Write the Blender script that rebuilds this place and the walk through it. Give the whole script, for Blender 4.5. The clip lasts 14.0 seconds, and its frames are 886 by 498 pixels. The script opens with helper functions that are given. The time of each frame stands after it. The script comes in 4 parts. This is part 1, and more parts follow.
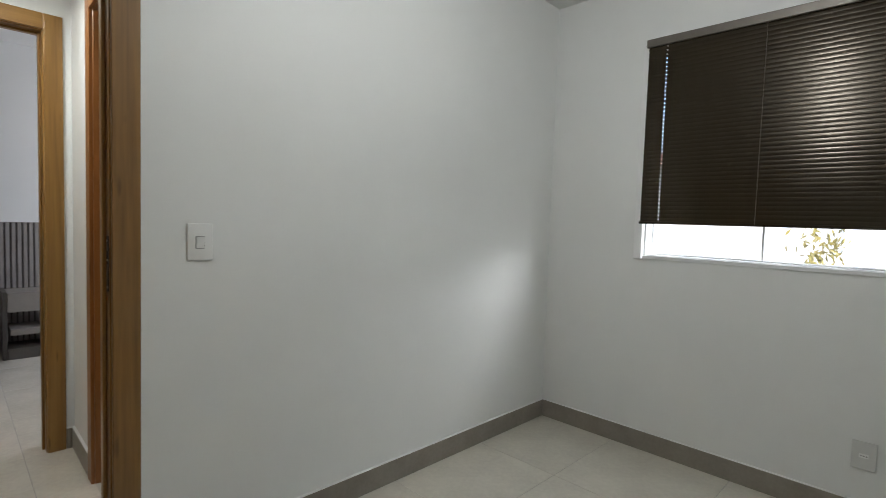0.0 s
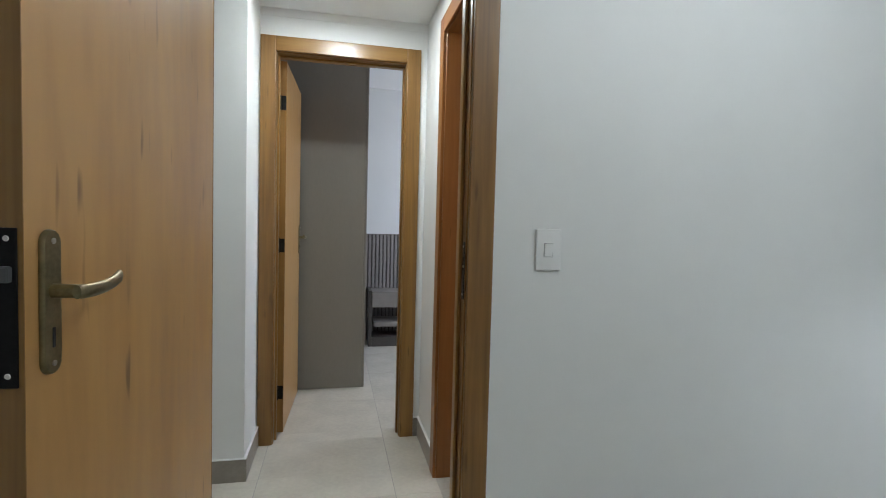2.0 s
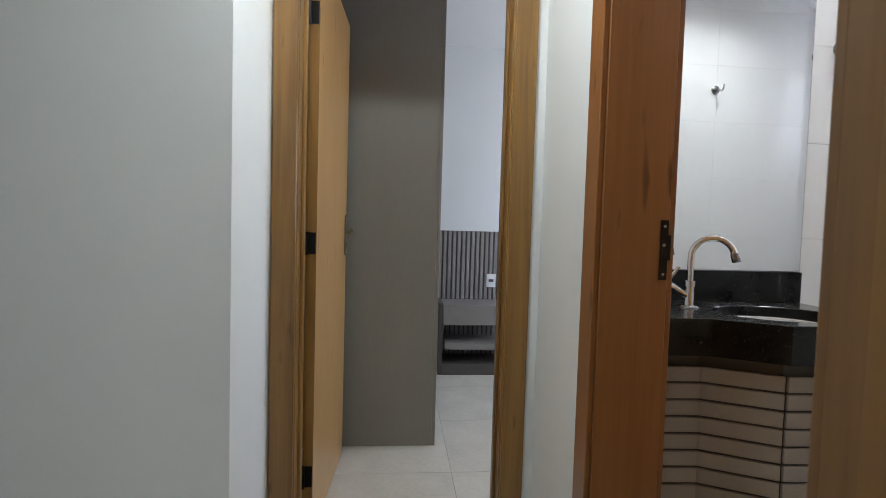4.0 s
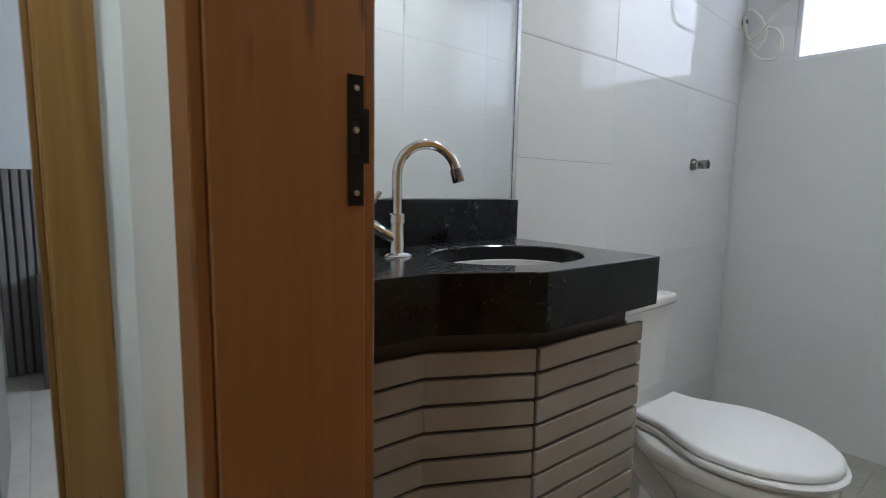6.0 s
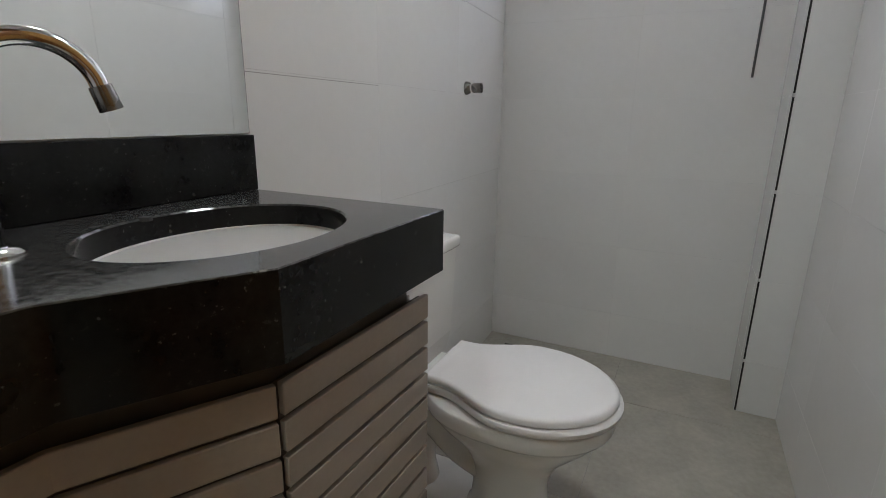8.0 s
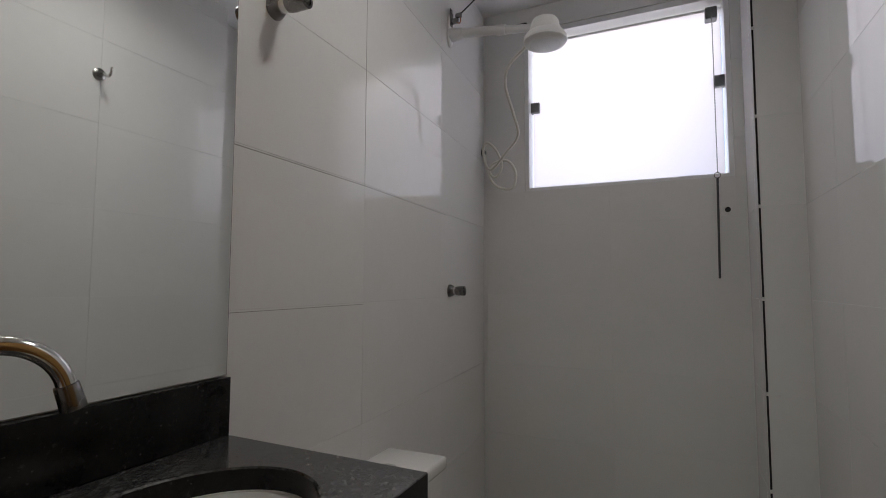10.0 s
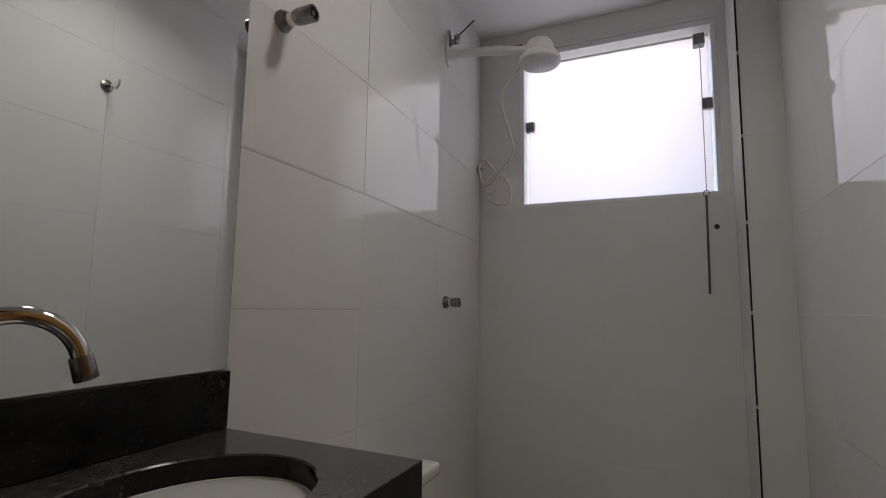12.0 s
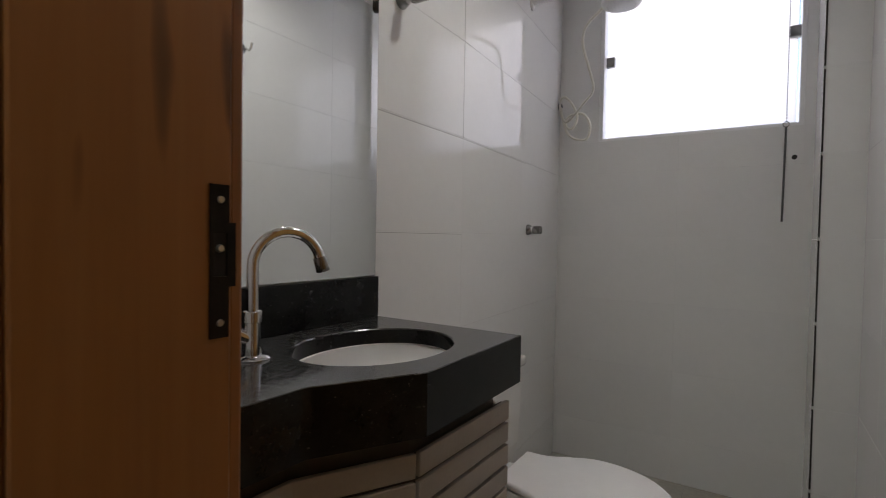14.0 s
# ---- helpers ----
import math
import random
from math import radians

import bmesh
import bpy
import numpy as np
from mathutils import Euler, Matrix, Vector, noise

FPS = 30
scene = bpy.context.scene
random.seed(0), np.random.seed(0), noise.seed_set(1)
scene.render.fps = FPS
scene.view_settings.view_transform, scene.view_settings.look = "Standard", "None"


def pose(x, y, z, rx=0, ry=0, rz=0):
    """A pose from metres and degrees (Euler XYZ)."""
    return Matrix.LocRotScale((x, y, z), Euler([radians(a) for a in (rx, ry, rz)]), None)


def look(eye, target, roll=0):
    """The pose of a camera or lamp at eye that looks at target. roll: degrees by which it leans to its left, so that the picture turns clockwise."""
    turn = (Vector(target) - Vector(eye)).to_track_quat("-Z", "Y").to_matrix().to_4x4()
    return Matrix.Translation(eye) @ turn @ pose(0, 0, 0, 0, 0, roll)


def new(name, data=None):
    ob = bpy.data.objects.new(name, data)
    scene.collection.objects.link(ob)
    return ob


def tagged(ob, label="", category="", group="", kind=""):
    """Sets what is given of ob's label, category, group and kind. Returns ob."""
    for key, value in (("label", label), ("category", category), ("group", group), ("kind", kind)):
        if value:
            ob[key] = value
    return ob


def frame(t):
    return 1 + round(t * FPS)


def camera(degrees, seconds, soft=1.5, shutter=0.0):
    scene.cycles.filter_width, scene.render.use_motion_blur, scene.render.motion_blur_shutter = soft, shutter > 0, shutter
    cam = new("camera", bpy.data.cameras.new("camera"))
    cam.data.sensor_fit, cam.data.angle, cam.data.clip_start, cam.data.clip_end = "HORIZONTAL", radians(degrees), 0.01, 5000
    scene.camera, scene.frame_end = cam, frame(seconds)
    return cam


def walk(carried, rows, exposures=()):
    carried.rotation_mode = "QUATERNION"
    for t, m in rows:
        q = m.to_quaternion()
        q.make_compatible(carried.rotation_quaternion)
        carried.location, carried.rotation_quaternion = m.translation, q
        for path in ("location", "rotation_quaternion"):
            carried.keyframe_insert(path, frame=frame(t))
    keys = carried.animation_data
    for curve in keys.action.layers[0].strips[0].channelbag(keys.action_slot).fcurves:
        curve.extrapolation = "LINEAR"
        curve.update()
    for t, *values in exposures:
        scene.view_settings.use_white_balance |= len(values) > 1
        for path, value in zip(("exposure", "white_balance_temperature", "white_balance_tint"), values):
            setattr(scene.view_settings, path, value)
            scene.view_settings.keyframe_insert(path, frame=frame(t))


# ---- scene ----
cam = camera(83.5, 14.0, soft=0.7, shutter=0.15)
PATH = [
    (0, (-0.46, -1.753, 1.233), (0.956, -0.345, 1.121), 1.9),
    (0.5, (-0.503, -1.758, 1.233), (0.697, -0.161, 1.137), 1.7),
    (1, (-0.519, -1.689, 1.215), (0.48, 0.041, 1.128), 1.7),
    (1.5, (-0.494, -1.561, 1.216), (0.249, 0.294, 1.126), 1.6),
    (2, (-0.487, -1.399, 1.198), (-0.06, 0.553, 1.108), 1.5),
    (2.5, (-0.504, -1.134, 1.161), (-0.312, 0.854, 1.073), 1.5),
    (2.7, (-0.503, -1.013, 1.151), (-0.375, 0.981, 1.066), 1.5),
    (4.8, (-0.388, 0.096, 1.139), (-0.038, 2.063, 1.028), 2.1),
    (5, (-0.348, 0.165, 1.124), (0.160, 2.096, 1.005), 1.8),
    (5.5, (-0.239, 0.266, 1.085), (0.707, 2.02, 0.914), 1.2),
    (6, (-0.125, 0.363, 1.052), (1.133, 1.898, 0.806), 1.1),
    (6.5, (-0.034, 0.428, 1.031), (1.458, 1.712, 0.679), 1.2),
    (7, (0.054, 0.479, 1.012), (1.682, 1.539, 0.541), 1.3),
    (7.5, (0.117, 0.513, 1.033), (1.814, 1.423, 0.494), 1.0),
    (8, (0.163, 0.522, 1.062), (1.899, 1.369, 0.544), 0.8),
    (8.5, (0.182, 0.532, 1.116), (1.956, 1.365, 0.716), 0.8),
    (9, (0.192, 0.536, 1.161), (1.996, 1.372, 0.952), 0.7),
    (9.2, (0.191, 0.534, 1.169), (2.004, 1.37, 1.043), 0.5),
    (11.3, (0.19, 0.533, 1.202), (1.993, 1.338, 1.52), 0.8),
    (11.5, (0.184, 0.535, 1.183), (1.989, 1.335, 1.501), 0.9),
    (12, (0.162, 0.523, 1.145), (1.977, 1.33, 1.376), 0.9),
    (12.5, (0.138, 0.52, 1.115), (1.963, 1.331, 1.216), 0.9),
    (13, (0.108, 0.507, 1.102), (1.934, 1.324, 1.099), 0.8),
    (13.5, (0.016, 0.482, 1.115), (1.827, 1.329, 1.071), 1.0),
    (14, (-0.123, 0.44, 1.128), (1.567, 1.509, 1.076), 1.0),
]
walk(cam, [(t, look(eye, target, roll)) for t, eye, target, roll in PATH],
     exposures=[(0.0, 2.29, 6600, 11), (1.0, 2.32, 6350, 10), (2.0, 2.46, 6100, 9), (2.7, 2.46, 6050, 10), (4.8, 2.33, 6150, 9), (5.0, 2.34, 6100, 8), (5.5, 2.36, 5850, 4),
                (6.0, 2.25, 5900, 5), (6.5, 2.2, 6000, 6), (7.0, 2.17, 6050, 6), (7.5, 2.12, 6150, 7), (8.0, 2.0, 6350, 9), (9.0, 1.42, 6600, 11), (11.3, 0.97, 6800, 13),
                (12.5, 1.0, 6800, 13), (13.0, 1.1, 6750, 12), (13.5, 1.24, 6700, 12), (14.0, 1.45, 6750, 12)])

# ---- world, sun and lights ----
world = bpy.data.worlds.new("sky")
scene.world = world
world.use_nodes = True
wn = world.node_tree.nodes
sky = wn.new("ShaderNodeTexSky")
sky.sky_type, sky.sun_disc = "NISHITA", False
sky.sun_elevation, sky.sun_rotation = radians(54), radians(231)
world.node_tree.links.new(sky.outputs[0], wn["Background"].inputs[0])
wn["Background"].inputs[1].default_value = 0.15

sun = new("sun", bpy.data.lights.new("sun", "SUN"))
sun.data.energy, sun.data.angle, sun.data.color = 1.4, radians(12), (1.0, 0.96, 0.9)
sun.matrix_world = look((-5, -4, 9), (0.5, 0.5, 0))


def area(name, eye, target, width, height, watts, colour=(1, 1, 1)):
    lamp = new(name, bpy.data.lights.new(name, "AREA"))
    lamp.data.shape, lamp.data.size, lamp.data.size_y = "RECTANGLE", width, height
    lamp.data.energy, lamp.data.color = watts, colour
    lamp.matrix_world = look(eye, target)
    return lamp


def bulb(name, at, radius, watts, colour):
    lamp = new(name, bpy.data.lights.new(name, "POINT"))
    lamp.data.energy, lamp.data.color, lamp.data.shadow_soft_size = watts, colour, radius
    lamp.location = at
    return lamp


area("bath_window_light", (2.76, 0.707, 2.14), (1.4, 0.707, 1.35), 1.0, 1.15, 1.85, (0.99, 0.965, 0.985))
area("bedroom_window_light", (3.5, -4.0, 2.6), (2.3, -1.2, 1.2), 2.4, 2.0, 76, (0.93, 0.97, 1.0))
area("second_bedroom_window_light", (1.94, 2.7, 1.55), (0.0, 2.9, 1.2), 1.0, 1.1, 5.8, (0.88, 0.91, 1.0))
bulb("bedroom_lamp", (0.70, -1.19, 2.43), 0.09, 4.7, (0.95, 1.0, 1.0))
area("hall_lamp", (-0.46, 0.80, 2.285), (-0.46, 0.80, 0), 0.17, 0.17, 2.1, (0.93, 1.0, 0.965))
bath_lamp = area("bath_lamp", (1.10, 0.63, 2.44), (1.10, 0.63, 0), 0.19, 0.19, 1.55, (0.96, 0.97, 0.965))
bath_lamp.data.spread = radians(155)


# ---- materials ----
def material(name, colour, rough=0.5, metal=0.0, vary=0.06, scale=6.0, fine=60.0, bump=0.0, stretch=(1, 1, 1),
             second=None, per_object=0.0, coat=0.0, rough_vary=0.05, bump_scale=None):
    m = bpy.data.materials.new(name)
    m.use_nodes = True
    n, l = m.node_tree.nodes, m.node_tree.links
    b = n["Principled BSDF"]
    b.inputs["Roughness"].default_value, b.inputs["Metallic"].default_value = rough, metal
    if coat:
        b.inputs["Coat Weight"].default_value, b.inputs["Coat Roughness"].default_value = coat, 0.08
    tc, mp = n.new("ShaderNodeTexCoord"), n.new("ShaderNodeMapping")
    mp.inputs["Scale"].default_value = stretch
    l.new(tc.outputs["Object"], mp.inputs["Vector"])
    big, small = n.new("ShaderNodeTexNoise"), n.new("ShaderNodeTexNoise")
    big.inputs["Scale"].default_value, small.inputs["Scale"].default_value = scale, fine
    big.inputs["Detail"].default_value, small.inputs["Detail"].default_value = 4, 3
    for t in (big, small):
        l.new(mp.outputs[0], t.inputs["Vector"])
    blend = n.new("ShaderNodeMix")
    blend.data_type = "FLOAT"
    blend.inputs["Factor"].default_value = 0.35
    l.new(big.outputs["Fac"], blend.inputs["A"])
    l.new(small.outputs["Fac"], blend.inputs["B"])
    ramp = n.new("ShaderNodeValToRGB")
    dark = second or tuple(c * (1 - 2.2 * vary) for c in colour)
    light = tuple(min(1, c * (1 + 1.2 * vary)) for c in colour)
    ramp.color_ramp.elements[0].position, ramp.color_ramp.elements[1].position = 0.34, 0.66
    ramp.color_ramp.elements[0].color, ramp.color_ramp.elements[1].color = (*dark, 1), (*light, 1)
    l.new(blend.outputs["Result"], ramp.inputs[0])
    out = ramp.outputs[0]
    if per_object:
        info, hsv, mr = n.new("ShaderNodeObjectInfo"), n.new("ShaderNodeHueSaturation"), n.new("ShaderNodeMapRange")
        mr.inputs["To Min"].default_value, mr.inputs["To Max"].default_value = 1 - per_object, 1 + per_object
        l.new(info.outputs["Random"], mr.inputs["Value"])
        l.new(mr.outputs[0], hsv.inputs["Value"])
        l.new(out, hsv.inputs["Color"])
        out = hsv.outputs[0]
    l.new(out, b.inputs["Base Color"])
    if rough_vary:
        rr = n.new("ShaderNodeMapRange")
        rr.inputs["To Min"].default_value = max(0.02, rough - rough_vary)
        rr.inputs["To Max"].default_value = min(1, rough + rough_vary)
        l.new(big.outputs["Fac"], rr.inputs["Value"])
        l.new(rr.outputs[0], b.inputs["Roughness"])
    if bump:
        bp = n.new("ShaderNodeBump")
        bp.inputs["Strength"].default_value, bp.inputs["Distance"].default_value = bump, 0.002
        if bump_scale:
            extra = n.new("ShaderNodeTexNoise")
            extra.inputs["Scale"].default_value, extra.inputs["Detail"].default_value = bump_scale, 1
            l.new(tc.outputs["Object"], extra.inputs["Vector"])
            l.new(extra.outputs["Fac"], bp.inputs["Height"])
        else:
            l.new(blend.outputs["Result"], bp.inputs["Height"])
        l.new(bp.outputs[0], b.inputs["Normal"])
    return m


def glow(name, colour, strength):
    m = bpy.data.materials.new(name)
    m.use_nodes = True
    b = m.node_tree.nodes["Principled BSDF"]
    b.inputs["Base Color"].default_value = (*colour, 1)
    b.inputs["Emission Color"].default_value, b.inputs["Emission Strength"].default_value = (*colour, 1), strength
    return m


def grain(name, pale, mid, dark, across=26.0, along=1.2, rough=0.35, coat=0.25, axis="z", knots=0.4, spread=0.19):
    """Varnished wood with its grain along one axis."""
    m = bpy.data.materials.new(name)
    m.use_nodes = True
    n, l = m.node_tree.nodes, m.node_tree.links
    b = n["Principled BSDF"]
    b.inputs["Coat Weight"].default_value, b.inputs["Coat Roughness"].default_value = coat, 0.18
    tc, mp, info = n.new("ShaderNodeTexCoord"), n.new("ShaderNodeMapping"), n.new("ShaderNodeObjectInfo")
    mp.inputs["Scale"].default_value = {"z": (across, across, along), "x": (along, across, across), "y": (across, along, across)}[axis]
    add = n.new("ShaderNodeVectorMath")
    l.new(tc.outputs["Object"], add.inputs[0])
    l.new(info.outputs["Random"], add.inputs[1])
    l.new(add.outputs[0], mp.inputs["Vector"])
    a, f, k = (n.new("ShaderNodeTexNoise") for _ in range(3))
    a.inputs["Scale"].default_value, a.inputs["Detail"].default_value, a.inputs["Distortion"].default_value = 1.0, 5, 0.9
    f.inputs["Scale"].default_value, f.inputs["Detail"].default_value = 7.0, 3
    k.inputs["Scale"].default_value, k.inputs["Detail"].default_value = 0.22, 2
    for t in (a, f, k):
        l.new(mp.outputs[0], t.inputs["Vector"])
    mx = n.new("ShaderNodeMix")
    mx.data_type = "FLOAT"
    mx.inputs["Factor"].default_value = 0.3
    l.new(a.outputs["Fac"], mx.inputs["A"])
    l.new(f.outputs["Fac"], mx.inputs["B"])
    mx2 = n.new("ShaderNodeMix")
    mx2.data_type = "FLOAT"
    mx2.inputs["Factor"].default_value = knots
    l.new(mx.outputs["Result"], mx2.inputs["A"])
    l.new(k.outputs["Fac"], mx2.inputs["B"])
    ramp = n.new("ShaderNodeValToRGB")
    e = ramp.color_ramp.elements
    e[0].position, e[0].color, e[1].position, e[1].color = 0.485 - spread, (*dark, 1), 0.485 + spread, (*pale, 1)
    middle = e.new(0.47)
    middle.color = (*mid, 1)
    l.new(mx2.outputs["Result"], ramp.inputs[0])
    sp, sr, sm, smp = n.new("ShaderNodeTexNoise"), n.new("ShaderNodeValToRGB"), n.new("ShaderNodeMix"), n.new("ShaderNodeMapping")
    smp.inputs["Scale"].default_value = {"z": (60, 60, 11), "x": (11, 60, 60), "y": (60, 11, 60)}[axis]
    l.new(add.outputs[0], smp.inputs["Vector"])
    l.new(smp.outputs[0], sp.inputs["Vector"])
    sp.inputs["Scale"].default_value, sp.inputs["Detail"].default_value = 0.55, 1
    sr.color_ramp.elements[0].position, sr.color_ramp.elements[1].position = 0.70, 0.82
    l.new(sp.outputs["Fac"], sr.inputs[0])
    sm.data_type = "RGBA"
    l.new(sr.outputs[0], sm.inputs["Factor"])
    l.new(ramp.outputs[0], sm.inputs["A"])
    sm.inputs["B"].default_value = (*(0.62 * c for c in dark), 1)
    l.new(sm.outputs["Result"], b.inputs["Base Color"])
    rr, bp = n.new("ShaderNodeMapRange"), n.new("ShaderNodeBump")
    rr.inputs["To Min"].default_value, rr.inputs["To Max"].default_value = rough - 0.08, rough + 0.1
    l.new(f.outputs["Fac"], rr.inputs["Value"])
    l.new(rr.outputs[0], b.inputs["Roughness"])
    bp.inputs["Strength"].default_value, bp.inputs["Distance"].default_value = 0.12, 0.001
    l.new(mx.outputs["Result"], bp.inputs["Height"])
    l.new(bp.outputs[0], b.inputs["Normal"])
    return m


def clear(name, colour=(0.97, 0.99, 0.98), rough=0.0):
    m = bpy.data.materials.new(name)
    m.use_nodes = True
    b = m.node_tree.nodes["Principled BSDF"]
    b.inputs["Base Color"].default_value, b.inputs["Roughness"].default_value = (*colour, 1), rough
    b.inputs["Transmission Weight"].default_value, b.inputs["IOR"].default_value = 1.0, 1.45
    return m


def frosted(name):
    m = bpy.data.materials.new(name)
    m.use_nodes = True
    n, l = m.node_tree.nodes, m.node_tree.links
    tr, tp, mx = n.new("ShaderNodeBsdfTranslucent"), n.new("ShaderNodeBsdfTransparent"), n.new("ShaderNodeMixShader")
    tr.inputs[0].default_value = (0.92, 0.885, 0.89, 1)
    tp.inputs[0].default_value = (0.95, 0.90, 0.895, 1)
    mx.inputs[0].default_value = 1.0
    l.new(tp.outputs[0], mx.inputs[1])
    l.new(tr.outputs[0], mx.inputs[2])
    l.new(mx.outputs[0], n["Material Output"].inputs["Surface"])
    return m


PAINT = material("white_wall_paint", (0.76, 0.765, 0.755), 0.55, vary=0.012, scale=2.2, fine=240, bump=0.10)
CEIL = material("ceiling_paint", (0.80, 0.80, 0.79), 0.7, vary=0.012, scale=3, fine=150, bump=0.06)
GROUT = material("grey_grout", (0.34, 0.33, 0.31), 0.85, vary=0.1, scale=12, fine=120, bump=0.2)
MIDGROUT = material("tile_joint_grout", (0.62, 0.61, 0.59), 0.85, vary=0.1, scale=12, fine=120, bump=0.2)
PALEGROUT = material("pale_grout", (0.76, 0.755, 0.74), 0.8, vary=0.06, scale=12, fine=120, bump=0.2)
WALLTILE = material("glossy_white_tile", (0.74, 0.735, 0.72), 0.04, vary=0.01, scale=4, fine=30, per_object=0.015,
                    bump=0.035, bump_scale=5.0, rough_vary=0.02)
FLOORTILE = material("beige_porcelain_tile", (0.60, 0.565, 0.49), 0.20, vary=0.05, scale=5, fine=45, per_object=0.02,
                     bump=0.03, rough_vary=0.06)
BATHFLOOR = material("taupe_floor_tile", (0.40, 0.375, 0.32), 0.35, vary=0.09, scale=7, fine=50, per_object=0.02, bump=0.06)
SKIRTING = material("taupe_skirting_tile", (0.27, 0.24, 0.205), 0.35, vary=0.07, scale=9, fine=60, per_object=0.03)
FRAMEWOOD = grain("varnished_frame_wood", (0.35, 0.188, 0.050), (0.24, 0.120, 0.029), (0.11, 0.050, 0.013), 15, 0.7)
FRAMEWOOD_X = grain("varnished_frame_wood_level", (0.35, 0.188, 0.050), (0.24, 0.120, 0.029), (0.11, 0.050, 0.013), 15, 0.7, axis="x")
FRAMEWOOD_Y = grain("varnished_frame_wood_cross", (0.35, 0.188, 0.050), (0.24, 0.120, 0.029), (0.11, 0.050, 0.013), 15, 0.7, axis="y")
LEAFWOOD = grain("honey_door_veneer", (0.56, 0.328, 0.120), (0.48, 0.266, 0.088), (0.27, 0.130, 0.038), 5, 0.75, rough=0.34, knots=0.55, spread=0.20)
BATHWOOD = grain("reddish_frame_wood", (0.35, 0.148, 0.043), (0.275, 0.106, 0.028), (0.185, 0.066, 0.017), 14, 0.6, spread=0.2)
BATHWOOD_X = grain("reddish_frame_wood_level", (0.35, 0.148, 0.043), (0.275, 0.106, 0.028), (0.185, 0.066, 0.017), 14, 0.6, axis="x", spread=0.2)
BLACKSTEEL = material("black_steel", (0.015, 0.014, 0.014), 0.38, 0.7, vary=0.2, scale=20, fine=90)
BRASS = material("aged_brass", (0.265, 0.225, 0.13), 0.38, 1.0, vary=0.15, scale=18, fine=120)
CHROME = material("chrome", (0.72, 0.71, 0.69), 0.09, 1.0, vary=0.06, scale=14, fine=80, rough_vary=0.04)
# rougher chrome, its colour darkened to stand for the backlit shade on the valves
CHROMESHADED = material("dull_shaded_chrome", (0.27, 0.265, 0.255), 0.27, 1.0, vary=0.1, scale=14, fine=80)
SCREW = material("steel_screw", (0.55, 0.54, 0.5), 0.3, 1.0)


def granite(name, cloud=(0.013, 0.0133, 0.013), speck=(0.038, 0.039, 0.037), low=0.08, high=0.24, start=0.48, full=0.72, patch=16, gloss=0.24):
    """Polished black stone, clouded, with pale mineral flecks; the paler kind has dust and reflected sheen in its
    colour.
    """
    m = material(name, (0.011, 0.011, 0.011), 0.2, vary=0.3, scale=14, fine=120, second=(0.004, 0.004, 0.004), rough_vary=0.0)
    n, l = m.node_tree.nodes, m.node_tree.links
    b = n["Principled BSDF"]
    b.inputs["Specular IOR Level"].default_value = gloss
    base = b.inputs["Base Color"].links[0].from_socket
    for scale, lo, hi, colour, rough in ((patch, start, full, cloud, 0.7), (60, 0.62, 0.72, speck, 0.75), (160, 0.68, 0.74, (0.075, 0.075, 0.072), 0.5)):
        fleck, step, mx = n.new("ShaderNodeTexNoise"), n.new("ShaderNodeValToRGB"), n.new("ShaderNodeMix")
        fleck.inputs["Scale"].default_value, fleck.inputs["Detail"].default_value, fleck.inputs["Roughness"].default_value = scale, 5, rough
        l.new(n["Texture Coordinate"].outputs["Object"], fleck.inputs["Vector"])
        step.color_ramp.elements[0].position, step.color_ramp.elements[1].position = lo, hi
        l.new(fleck.outputs["Fac"], step.inputs[0])
        mx.data_type = "RGBA"
        mx.inputs["B"].default_value = (*colour, 1)
        l.new(step.outputs[0], mx.inputs["Factor"])
        l.new(base, mx.inputs["A"])
        base = mx.outputs["Result"]
        if scale == patch:
            rr = n.new("ShaderNodeMapRange")
            rr.inputs["From Min"].default_value, rr.inputs["From Max"].default_value = 0.35, 0.68
            rr.inputs["To Min"].default_value, rr.inputs["To Max"].default_value = low, high
            l.new(fleck.outputs["Fac"], rr.inputs["Value"])
            l.new(rr.outputs[0], b.inputs["Roughness"])
    l.new(base, b.inputs["Base Color"])
    return m


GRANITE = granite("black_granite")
# for the top: dust, with reflected sheen put into the pale cloud colours
DUSTYSHEENGRANITE = granite("dusty_black_granite_with_sheen", (0.135, 0.136, 0.134), (0.17, 0.171, 0.168), 0.08, 0.22, 0.34, 0.80, 110, 0.6)
CERAMIC = material("white_ceramic", (0.80, 0.79, 0.76), 0.08, vary=0.008, scale=4, fine=30, coat=0.4)
SEATPLASTIC = material("white_seat_plastic", (0.80, 0.78, 0.77), 0.42, vary=0.01, scale=5, fine=40, rough_vary=0.0)
PLASTIC = material("white_plastic", (0.78, 0.78, 0.77), 0.35, vary=0.012, scale=8, fine=50)
PLATEGREY = material("greyed_white_plastic", (0.60, 0.60, 0.585), 0.4, vary=0.02, scale=8, fine=50)
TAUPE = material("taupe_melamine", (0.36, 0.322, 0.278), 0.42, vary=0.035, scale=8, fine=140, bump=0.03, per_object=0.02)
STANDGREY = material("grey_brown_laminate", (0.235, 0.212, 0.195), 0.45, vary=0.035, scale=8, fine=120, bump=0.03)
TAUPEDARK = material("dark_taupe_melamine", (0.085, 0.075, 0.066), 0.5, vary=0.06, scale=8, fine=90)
WARDROBE = material("grey_taupe_laminate", (0.235, 0.215, 0.185), 0.45, vary=0.03, scale=3, fine=90, stretch=(1, 1, 0.3))
SLATGREY = material("grey_brown_slat", (0.27, 0.245, 0.235), 0.5, vary=0.05, scale=10, fine=90, per_object=0.03)
